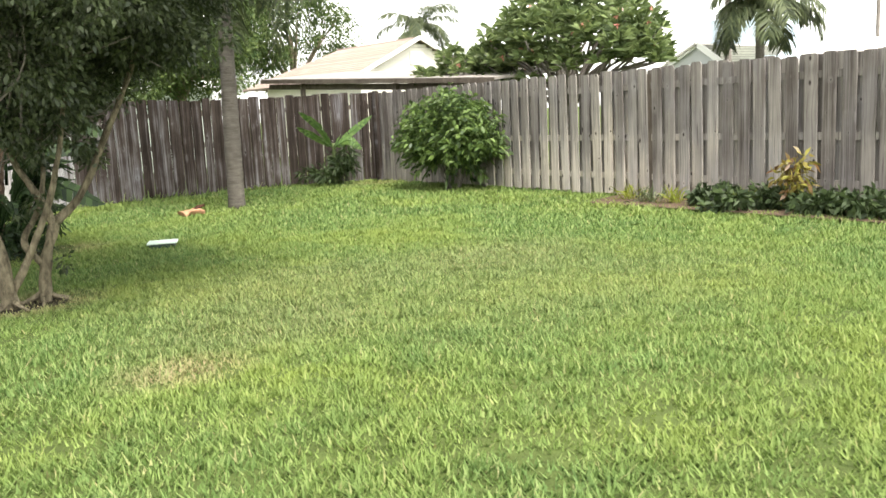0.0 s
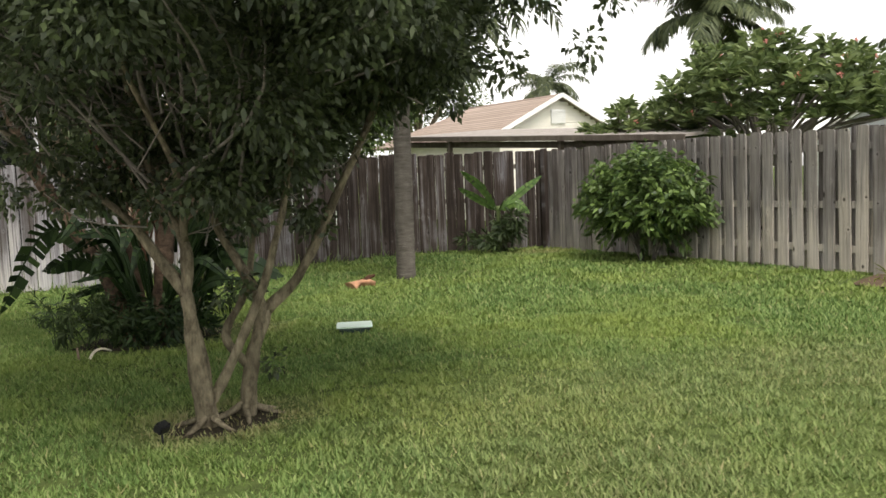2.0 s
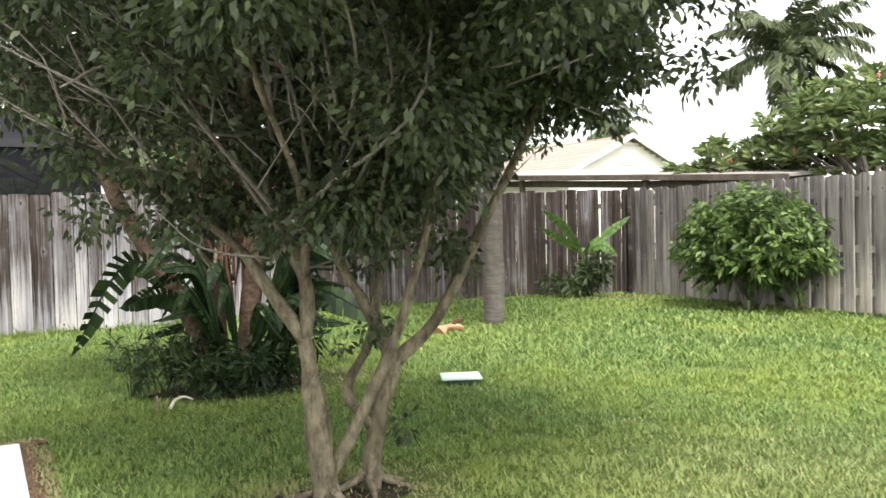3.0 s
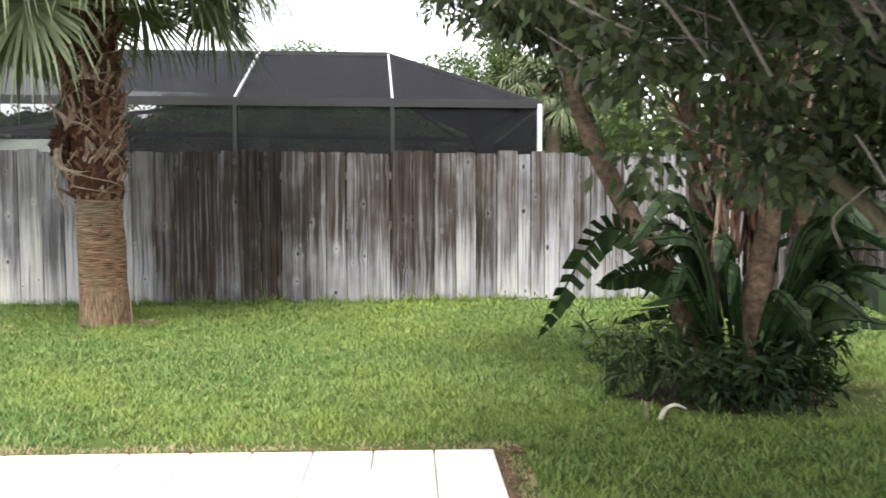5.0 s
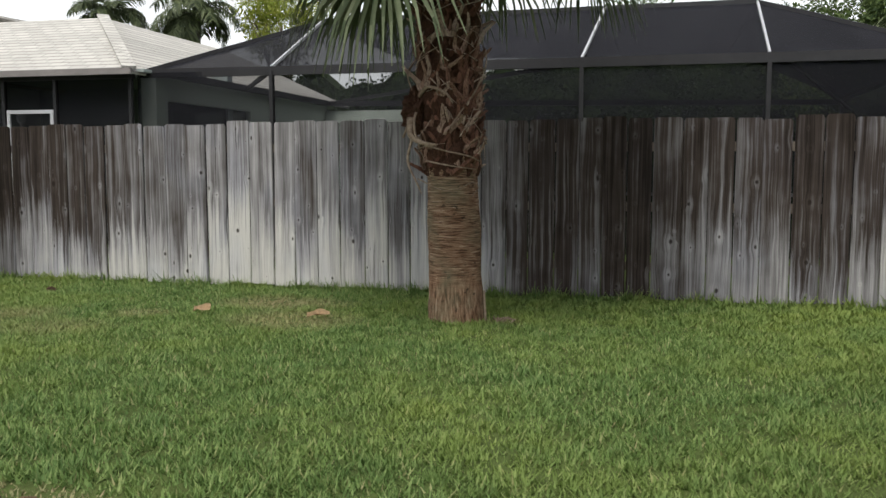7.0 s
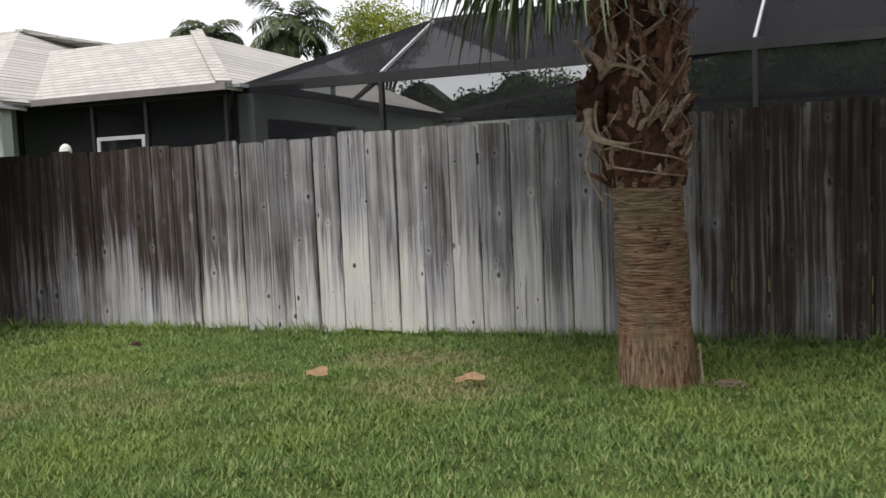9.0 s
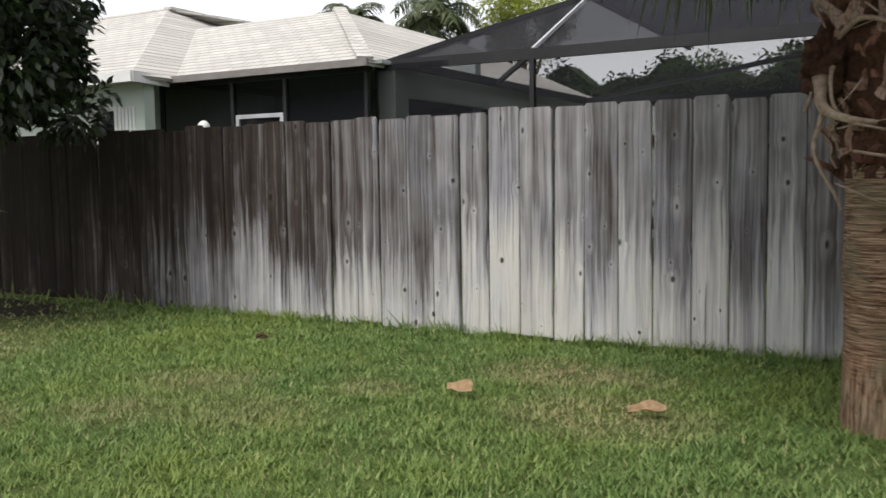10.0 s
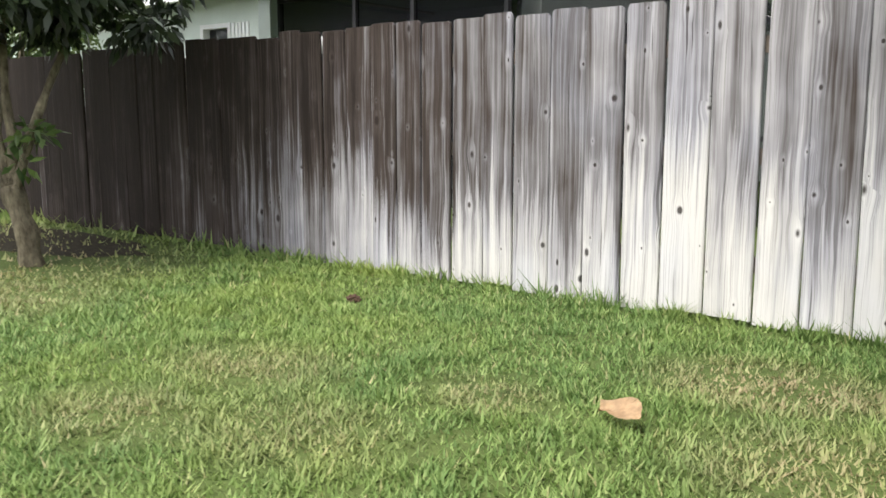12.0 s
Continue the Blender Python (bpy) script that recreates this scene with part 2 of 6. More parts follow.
GRASS, SOIL = mat_grass(), mat_ground()
SCREEN, SCREEN_ROOF = mat_screen("insect_screen", 0.58), mat_screen("roof_screen", 0.24)
PALM_BARK = mat_fibre_trunk()
def mat_boot():
    """Dry frond bases: each between red-brown and bleached grey, with torn fibres along it."""
    k = Nodes("old_frond_base", 0.9, 0, 0.15)
    rnd = k.n("ShaderNodeObjectInfo").outputs["Random"]
    f = k.noise(k.coords((60, 60, 22)), 1.0, 6, 0.7)
    c = k.ramp(rnd, [(0.0, (0.10, 0.045, 0.03)), (0.4, (0.22, 0.115, 0.08)), (0.75, (0.36, 0.25, 0.19)), (1.0, (0.52, 0.42, 0.34))])
    c = k.mix(k.ramp(f, [(0.38, 0.75), (0.55, 0.0)]), c, (0.055, 0.026, 0.018))
    k.color(c)
    k.bump(f, 0.9, 0.012)
    return k.m


BOOT = mat_boot()
FIBRE = mat_bark("palm_fibre", (0.03, 0.014, 0.009), (0.15, 0.075, 0.048), 60, 45, 1.0)
ROOT = mat_bark("pale_dry_stalk", (0.2, 0.14, 0.1), (0.5, 0.4, 0.31), 30, 30, 0.8)
BARK = mat_bark("lichen_tree_bark", (0.045, 0.036, 0.024), (0.37, 0.32, 0.22), 22, 9, 1.0)
TWIG = mat_bark("grey_twig", (0.13, 0.115, 0.10), (0.32, 0.29, 0.26), 30, 30, 0.4)
GREY_TRUNK = mat_bark("ringed_grey_palm_trunk", (0.085, 0.075, 0.065), (0.21, 0.19, 0.165), 5, 30, 0.8)
DARK_TRUNK = mat_bark("mottled_stem", (0.035, 0.025, 0.02), (0.30, 0.21, 0.15), 14, 20, 0.9)
LEAF_DARK = mat_leaf("privet_leaf", (0.029, 0.043, 0.02), (0.107, 0.14, 0.058), 0.45, 0.4, 0.34)
LEAF_B = mat_leaf("glossy_dark_leaf", (0.014, 0.022, 0.012), (0.05, 0.075, 0.028), 0.4, 0.45, 0.15)
LEAF_SHRUB = mat_leaf("bright_shrub_leaf", (0.03, 0.065, 0.018), (0.22, 0.32, 0.09), 0.45, 0.4, 0.3)
LEAF_PLUM = mat_leaf("plumeria_leaf", (0.075, 0.115, 0.04), (0.26, 0.33, 0.125), 0.45, 0.4, 0.35)
LEAF_LOW = mat_leaf("low_plant_leaf", (0.025, 0.045, 0.016), (0.085, 0.125, 0.045), 0.5, 0.35, 0.2)
LEAF_BACK = mat_leaf("distant_tree_leaf", (0.04, 0.075, 0.022), (0.15, 0.2, 0.06), 0.6, 0.25, 0.25)
LEAF_YELLOW = mat_leaf("yellow_green_leaf", (0.17, 0.22, 0.03), (0.38, 0.40, 0.07), 0.6, 0.25, 0.3)
LEAF_BOP = mat_leaf("paddle_leaf", (0.014, 0.03, 0.012), (0.05, 0.09, 0.026), 0.5, 0.25, 0.15)
LEAF_BANANA = mat_leaf("young_banana_leaf", (0.06, 0.135, 0.028), (0.17, 0.275, 0.07), 0.4, 0.45, 0.35)
LEAF_FAN = mat_leaf("fan_frond", (0.07, 0.10, 0.04), (0.24, 0.27, 0.15), 0.5, 0.35, 0.2)
LEAF_FEATHER = mat_leaf("feather_frond", (0.04, 0.06, 0.026), (0.15, 0.175, 0.08), 0.55, 0.3, 0.2)
LEAF_CROTON = mat_leaf("croton_leaf", (0.13, 0.06, 0.02), (0.42, 0.42, 0.08), 0.4, 0.4, 0.2)
DRY_LEAF = mat_plain("dry_leaf", (0.54, 0.37, 0.22), 0.75, 0, 0.3, 30)
STUCCO = mat_plain("pale_green_stucco", (0.60, 0.66, 0.60), 0.9, 0, 0.08, 2.0)
STUCCO_Y = mat_plain("cream_siding", (0.80, 0.77, 0.69), 0.8, 0, 0.06, 2.0)
WHITE = mat_plain("white_paint", (0.78, 0.78, 0.76), 0.55, 0, 0.06, 3.0)
DARK_ALU = mat_plain("bronze_aluminium", (0.035, 0.034, 0.036), 0.45, 0.3, 0.2, 4.0)
PALE_ALU = mat_plain("bare_aluminium", (0.6, 0.6, 0.62), 0.4, 0.4, 0.1, 4.0)
ROOF = mat_shingle("pale_grey_shingle", (0.47, 0.45, 0.42), (0.58, 0.56, 0.52))
ROOF_BROWN = mat_shingle("brown_shingle", (0.33, 0.26, 0.22), (0.43, 0.35, 0.30))
PAVER = mat_plain("pale_concrete_paver", (0.74, 0.72, 0.69), 0.85, 0, 0.08, 5.0)
GLASS = mat_plain("dark_window_glass", (0.012, 0.014, 0.016), 0.08, 0, 0.1, 1.0, 0.6, 0.0)
# the stucco in a darker tone that carries the lanai's indoor shade
SHADE_WALL = mat_plain("shaded_lanai_stucco", (0.34, 0.38, 0.37), 0.9, 0, 0.1, 2.0)


# ---- mesh helpers ----
def link(name, me, material, parent=None, label=""):
    me.materials.append(material)
    ob = new(name, me)
    if parent is not None:
        ob.parent = parent
    if label:
        ob["label"] = label
    return ob


def part(name, bm, material, parent=None, label=""):
    me = bpy.data.meshes.new(name)
    bm.to_mesh(me)
    bm.free()
    return link(name, me, material, parent, label)


def empty(name, label, category, group="", at=(0, 0, 0)):
    ob = new(name)
    ob.location = at
    ob.empty_display_size = 0.1
    return tagged(ob, label, category, group)


def faces_mesh(name, verts, size, smooth=False):
    """A mesh from an array of corners, every `size` of them one face."""
    v = np.ascontiguousarray(np.reshape(verts, (-1, 3)), dtype=np.float32)
    n = len(v)
    me = bpy.data.meshes.new(name)
    me.vertices.add(n)
    me.vertices.foreach_set("co", v.ravel())
    me.loops.add(n)
    me.loops.foreach_set("vertex_index", np.arange(n, dtype=np.int32))
    me.polygons.add(n // size)
    me.polygons.foreach_set("loop_start", np.arange(0, n, size, dtype=np.int32))
    me.polygons.foreach_set("loop_total", np.full(n // size, size, dtype=np.int32))
    me.update()
    return me


def box(bm, x0, y0, z0, x1, y1, z1, m=None):
    mat = Matrix.LocRotScale(((x0 + x1) / 2, (y0 + y1) / 2, (z0 + z1) / 2), None, (abs(x1 - x0), abs(y1 - y0), abs(z1 - z0)))
    bmesh.ops.create_cube(bm, size=1, matrix=m @ mat if m else mat)
    return bm


def soft_box(bm, x0, y0, z0, x1, y1, z1, r=0.01):
    box(bm, x0, y0, z0, x1, y1, z1)
    bmesh.ops.bevel(bm, geom=bm.edges[:], offset=r, segments=2, affect='EDGES')
    return bm


def bar(bm, a, b, w, h=None):
    """A square bar from a to b."""
    a, b = Vector(a), Vector(b)
    d = b - a
    q = d.to_track_quat('Z', 'Y')
    bmesh.ops.create_cube(bm, size=1, matrix=Matrix.LocRotScale((a + b) / 2, q, (w, h or w, d.length)))
    return bm


def sheet(bm, pts, thick=0.012):
    """A thin plate on a flat outline."""
    vs = [bm.verts.new(p) for p in pts]
    f = bm.faces.new(vs)
    f.normal_update()
    out = bmesh.ops.extrude_face_region(bm, geom=[f])
    n = f.normal.copy()
    for v in out["geom"]:
        if isinstance(v, bmesh.types.BMVert):
            v.co += n * thick
    bmesh.ops.recalc_face_normals(bm, faces=bm.faces[:])
    return bm


def smooth_path(pts, steps):
    pts = [Vector(p) for p in pts]
    if len(pts) < 3:
        return [pts[0].lerp(pts[-1], i / steps) for i in range(steps + 1)]
    out = []
    ext = [pts[0] * 2 - pts[1], *pts, pts[-1] * 2 - pts[-2]]
    for i in range(1, len(ext) - 2):
        p0, p1, p2, p3 = ext[i - 1:i + 3]
        for s in range(steps):
            t = s / steps
            out.append(0.5 * (2 * p1 + (p2 - p0) * t + (2 * p0 - 5 * p1 + 4 * p2 - p3) * t * t + (3 * p1 - p0 - 3 * p2 + p3) * t ** 3))
    out.append(pts[-1])
    return out


def tube(bm, pts, r0, r1, seg=8, steps=4, wobble=0.0, ridge=None):
    """A round, tapering stem along a smooth path."""
    path = smooth_path(pts, steps)
    n = len(path)
    rings, side = [], None
    for i, p in enumerate(path):
        d = (path[min(i + 1, n - 1)] - path[max(i - 1, 0)]).normalized()
        if side is None:
            side = d.orthogonal().normalized()
        side = (side - d * side.dot(d)).normalized()
        up = d.cross(side)
        r = r0 + (r1 - r0) * i / (n - 1)
        if ridge:
            r *= 1 + ridge * (1 if i % 2 else -1)
        ring = []
        for s in range(seg):
            a = 2 * math.pi * s / seg
            k = 1 + wobble * noise.noise(p * 6 + Vector((s * 1.7, 0, 0)))
            ring.append(bm.verts.new(p + (side * math.cos(a) + up * math.sin(a)) * r * k))
        rings.append(ring)
    for a, b in zip(rings, rings[1:]):
        for s in range(seg):
            f = bm.faces.new((a[s], a[(s + 1) % seg], b[(s + 1) % seg], b[s]))
            f.smooth = True
    bm.faces.new(rings[0][::-1])
    bm.faces.new(rings[-1])
    return bm


def unit(a):
    return a / np.maximum(np.linalg.norm(a, axis=-1, keepdims=True), 1e-9)


def leaf_array(rng, base, way, length, width, fold=0.15, bend=0.15):
    """Pointed leaves, each of two quads along its midrib."""
    n = len(base)
    L = (length * rng.uniform(0.7, 1.25, n))[:, None]
    W = (width * rng.uniform(0.75, 1.2, n))[:, None]
    way = unit(way)
    side = unit(np.cross(way, rng.normal(size=(n, 3))))
    nor = np.cross(side, way)
    down = np.array([0, 0, -1.0])
    mid = base + way * L * 0.5
    tip = base + way * L + down * L * bend
    a = mid + side * W * 0.5 + nor * W * fold
    b = mid - side * W * 0.5 + nor * W * fold
    quads = np.stack([base, a, tip, b], 1)
    return quads


def clump_leaves(rng, clumps, count, length, width, hang=0.2, shell=0.5, spread=0.7):
    """Leaves scattered through clumps (x, y, z, radius, flatness), thicker towards their skins."""
    c = np.array(clumps, float)
    pick = rng.choice(len(c), count, p=c[:, 3] ** 2 / (c[:, 3] ** 2).sum())
    d = unit(rng.normal(size=(count, 3)))
    r = c[pick, 3] * (shell + (1 - shell) * rng.uniform(0, 1, count) ** 0.6) * rng.uniform(0.75, 1.18, count)
    off = d * r[:, None]
    off[:, 2] *= c[pick, 4]
    way = d + rng.normal(size=(count, 3)) * spread
    way[:, 2] -= hang
    return leaf_array(rng, c[pick, :3] + off, way, length, width)


def crown(name, rng, clumps, count, length, width, material, parent, **kw):
    return link(name, faces_mesh(name, clump_leaves(rng, clumps, count, length, width, **kw), 4), material, parent)


def feather_frond(rng, root, heading, lift, length, droop, leaflets=44, leaf=0.42):
    """Rachis points and leaflets of one arching feather frond."""
    h = np.array([math.cos(heading), math.sin(heading), 0])
    pts, p, a = [np.array(root, float)], np.array(root, float), lift
    for i in range(10):
        p = p + (h * math.cos(a) + np.array([0, 0, math.sin(a)])) * length / 10
        a -= droop / 10 * (0.6 + 0.08 * i)
        pts.append(p.copy())
    pts = np.array(pts)
    t = np.repeat(np.linspace(0.12, 1.0, leaflets), 2) * 9.99
    i = t.astype(int)
    base = pts[i] + (pts[i + 1] - pts[i]) * (t - i)[:, None]
    fwd = unit(pts[i + 1] - pts[i])
    side = np.cross(h, [0, 0, 1.0]) * np.where(np.arange(len(t)) % 2, 1, -1)[:, None]
    k = np.sin(np.clip(t / 10, 0.05, 1) * math.pi * 0.9) * 0.8 + 0.25
    way = unit(side + fwd * 0.7 + np.array([0, 0, -0.35]) + rng.normal(size=(len(t), 3)) * 0.18)
    L = (leaf * k)[:, None]
    flat = unit(np.cross(way, fwd))
    mid = base + way * L * 0.5
    tip = mid + unit(way + np.array([0, 0, -0.9])) * L * 0.5
    w = unit(np.cross(way, flat)) * leaf * 0.035
    quads = np.concatenate([np.stack([base - w * .6, base + w * .6, mid + w, mid - w], 1), np.stack([mid - w, mid + w, tip + w * .1, tip - w * .1], 1)])
    return pts, quads


def feather_palm(name, label, at, height, r0, r1, fronds, length, seed, lean=(0, 0), leaf=0.42, group="", trunk_mat=None, leaf_mat=None, lift=(0.1, 1.2), leaflets=44, droop=(1.6, 2.5)):
    rng = np.random.default_rng(seed)
    palm = empty(name, label, "palm tree", group)
    x, y = at
    top = (x + lean[0], y + lean[1], height)
    part("trunk", tube(bmesh.new(), [(x, y, -0.05), (x + lean[0] * .4, y + lean[1] * .4, height * .5), top], r0, r1, 12, 16, 0.08, 0.02), trunk_mat or GREY_TRUNK, palm)
    part("crownshaft", tube(bmesh.new(), [top, (top[0], top[1], height + 0.5)], r1 * 1.25, r1 * 0.5, 10, 3), LEAF_PLUM, palm)
    for i in range(fronds):
        pts, quads = feather_frond(rng, (top[0], top[1], height + 0.35), i * 2.4 + rng.uniform(-.3, .3), rng.uniform(*lift), length * rng.uniform(.8, 1.15), rng.uniform(*droop), leaflets, leaf)
        f = part("frond", tube(bmesh.new(), pts, 0.022, 0.005, 5, 1), LEAF_FEATHER if leaf_mat is None else leaf_mat, palm)
        link("frond_blade", faces_mesh("frond_blade", quads, 4), leaf_mat or LEAF_FEATHER, f)
    return palm


# ---- the ground and the patio ----
def build_ground():
    bm = bmesh.new()
    bmesh.ops.create_grid(bm, x_segments=2, y_segments=2, size=400)
    tagged(part("ground", bm, SOIL), "green lawn soil that reaches the neighbouring yards", "lawn", kind="structure")


build_ground()
PATIO_M = pose(3.2, -6.3, 0, 0, 0, -3.6)


def build_patio():
    bm = box(bmesh.new(), -17, -8.3, -0.1, -0.01, -0.01, 0.012)
    patio = tagged(part("patio", bm, mat_plain("paver_bedding", (0.35, 0.32, 0.28), 0.95)), "patio of pale concrete pavers beside the lawn", "patio", kind="structure")
    patio.matrix_world = PATIO_M
    shapes = {}

    def paver(x0, y0, x1, y1):
        w, d = round(x1 - x0, 3), round(y1 - y0, 3)
        if (w, d) not in shapes:
            b = box(bmesh.new(), 0, 0, 0, w - 0.008, d - 0.008, 0.05)
            bmesh.ops.bevel(b, geom=[e for e in b.edges if all(v.co.z > 0.04 for v in e.verts)], offset=0.006, segments=1, affect='EDGES')
            me = bpy.data.meshes.new("paver")
            b.to_mesh(me)
            b.free()
            me.materials.append(PAVER)
            shapes[(w, d)] = me
        o = new("paver", shapes[(w, d)])
        o.parent = patio
        o.location = (x0, y0, -0.02 + random.uniform(-0.002, 0.002))

    rng = np.random.default_rng(14)
    strip = bmesh.new()
    for i in range(240):
        x, y = (-7.2 + i * .041, rng.uniform(.0, .06)) if i < 180 else (rng.uniform(.0, .05), -(i - 180) * .025)
        bmesh.ops.create_icosphere(strip, subdivisions=1, radius=rng.uniform(.02, .045), matrix=Matrix.Translation((x, y, .004)) @ Matrix.Diagonal((1.3, 1, .5, 1)))
    part("soil_edge", strip, mat_plain("crumbly_edge_soil", (0.13, 0.085, 0.055), .95, 0, .5, 30, .1, .8), patio, "crumbly brown soil along the edge")
    for i in range(24):
        paver(-0.3 * (i + 1), -0.3, -0.3 * i, 0)
    for j in range(12):
        paver(-0.3, -0.3 * (j + 2), 0, -0.3 * (j + 1))
    for i in range(11):
        for j in range(8):
            paver(-0.3 - 0.6 * (i + 1), -0.3 - 0.45 * (j + 1), -0.3 - 0.6 * i, -0.3 - 0.45 * j)


build_patio()

# dry spots in the lawn: x, y, radius, strength
DRY = [(6.2, -9.6, 1.3, 0.22), (5.4, -10.6, 0.9, 0.25), (7.6, -11.2, 1.6, 0.15), (4.5, -11.2, 0.35, 0.8), (-4.65, -3.6, 0.4, 1.0), (-2.0, -1.05, 0.42, 0.95), (-4.0, -2.25, 0.4, 0.5), (-3.2, -2.7, 0.4, 0.4), (-1.5, -1.0, 0.3, 0.6),
       (4.45, -8.4, 0.5, 0.8), (5.6, -5.3, 0.5, 0.8), (0.4, -1.5, 0.14, 0.7), (-6.6, -2.2, 0.7, 0.5), (-8.0, -1.5, 1.3, 0.7), (-9.5, -1.2, 1.3, 0.7), (-2.9, -1.9, 0.25, 0.6), (-1.4, -1.9, 0.5, 0.7), (-3.9, -3.0, 0.35, 0.5), (8.1, -10.0, 1.0, 0.25), (-5.4, -4.3, 0.3, 0.6), (12.9, -1.6, 0.5, 0.5)]


def build_grass():
    rng = np.random.default_rng(5)
    n = 2400000
    x, y = rng.uniform(-11.5, 13.6, n), rng.uniform(-17, 0.15, n)
    # sight line of the walk: dense where the lawn is passed close by
    dense = np.zeros(n)
    for cx, cy, r in ((-2.5, -2.5, 3.6), (1.0, -4.2, 3.8), (4.0, -4.5, 3.0), (5.0, -10.0, 4.2), (7.0, -12.0, 3.5), (4.2, -14.0, 2.4)):
        dense = np.maximum(dense, np.clip(1.6 - np.hypot(x - cx, y - cy) / r, 0, 1))
    keep = rng.uniform(0, 1, n) < 0.16 + 0.84 * dense
    px, py = x - 3.2, y + 6.3
    a = radians(3.6)
    lx, ly = px * math.cos(a) - py * math.sin(a), px * math.sin(a) + py * math.cos(a)
    keep &= ~((lx < 0.02) & (ly < 0.02) & (ly > -8.4))
    bed = ((x - 5.0) / 0.9) ** 2 + ((y + 5.2) / 0.7) ** 2 < 1
    keep &= ~(bed & (rng.uniform(0, 1, n) < 0.9))
    keep &= ~((((x - 4.42) / .34) ** 2 + ((y + 8.42) / .24) ** 2 < 1) & (rng.uniform(0, 1, n) < .7))
    back_bed = (x > 12.05 + (y + 8) * 0.06) & (y < -7.6)
    keep &= ~(back_bed & (rng.uniform(0, 1, n) < 0.85))
    grid = rng.uniform(0, 1, (260, 180))
    gx, gy = (x + 11.5) / 0.115, (y + 17.0) / 0.115
    ix, iy = gx.astype(int) % 259, gy.astype(int) % 179
    fx, fy = gx - gx.astype(int), gy - gy.astype(int)
    tuft = (grid[ix, iy] * (1 - fx) + grid[ix + 1, iy] * fx) * (1 - fy) + (grid[ix, iy + 1] * (1 - fx) + grid[ix + 1, iy + 1] * fx) * fy
    keep &= rng.uniform(0, 1, n) < 0.15 + 1.25 * tuft
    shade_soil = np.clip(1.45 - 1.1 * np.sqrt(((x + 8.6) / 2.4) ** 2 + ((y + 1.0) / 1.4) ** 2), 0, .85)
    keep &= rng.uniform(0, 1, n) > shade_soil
    x, y, dense, tuft = x[keep], y[keep], dense[keep], tuft[keep]
    n = len(x)
    dry = np.zeros(n)
    for cx, cy, r, s in DRY:
        d = np.hypot(x - cx, (y - cy) * 1.3) / r
        dry = np.maximum(dry, s * np.clip(1.5 - d, 0, 1) * rng.uniform(0.3, 1.2, n))
    qx, qy = x - 3.2, y + 6.3
    ex, ey = qx * math.cos(a) - qy * math.sin(a), qx * math.sin(a) + qy * math.cos(a)
    rim = ((ey > 0) & (ey < 0.2) & (ex < 0.14)) | ((ex > 0) & (ex < 0.15) & (ey < 0.2) & (ey > -1.6))
    dry = np.where(rim, np.maximum(dry, rng.uniform(0.35, 1.1, n)), dry)
    bare = rng.uniform(0, 1, n) < dry * 0.45
    edge = np.clip(1 - np.abs(y + 0.05) / 0.16, 0, 1)
    tall = 0.031 * rng.uniform(0.5, 1.6, n) * (1 - 0.45 * dry) * (1 + edge * rng.uniform(0, 2.6, n)) * (1.35 - 0.35 * dense) * (0.6 + 0.9 * tuft)
    tall *= np.where(bare, 0.4, 1)
    w = 0.0056 * rng.uniform(0.7, 1.6, n) * (2.3 - 1.3 * dense)
    turn = rng.uniform(0, 2 * math.pi, n)
    lean = rng.uniform(0.15, 1.5, n)
    side = np.stack([np.cos(turn), np.sin(turn), np.zeros(n)], 1)
    out = np.stack([-np.sin(turn), np.cos(turn), np.zeros(n)], 1)
    base = np.stack([x, y, np.full(n, -0.004)], 1)
    up = np.array([0, 0, 1.0])
    tip = base + up * tall[:, None] + out * (tall * lean)[:, None]
    tris = np.stack([base - side * w[:, None], base + side * w[:, None], tip], 1)
    me = faces_mesh("lawn_grass", tris, 3)
    at = me.attributes.new("dry", 'FLOAT', 'POINT')
    at.data.foreach_set("value", np.repeat(np.clip(dry, 0, 1), 3).astype(np.float32))
    tagged(link("lawn_grass", me, GRASS), "coarse green lawn grass with yellow and dry patches", "grass", kind="stuff")


build_grass()


def build_bare_soil(label, cx, cy, rx, ry):
    rng = np.random.default_rng(8)
    bm = bmesh.new()
    vs = []
    for i in range(28):
        a = 2 * math.pi * i / 28
        k = rng.uniform(.85, 1.1)
        vs.append(bm.verts.new((cx + rx * k * math.cos(a), min(cy + ry * k * math.sin(a), -.02), .006)))
    bm.faces.new(vs)
    tagged(part("bare_soil", bm, MULCH), label, "soil", kind="structure")


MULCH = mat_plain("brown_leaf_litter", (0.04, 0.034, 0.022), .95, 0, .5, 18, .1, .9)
build_bare_soil("dark soil under the bird of paradise", 4.95, -5.15, .7, .5)
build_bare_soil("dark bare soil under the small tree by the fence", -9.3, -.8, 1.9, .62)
build_bare_soil("brown litter round the foot of the lawn tree", 4.42, -8.42, .36, .26)


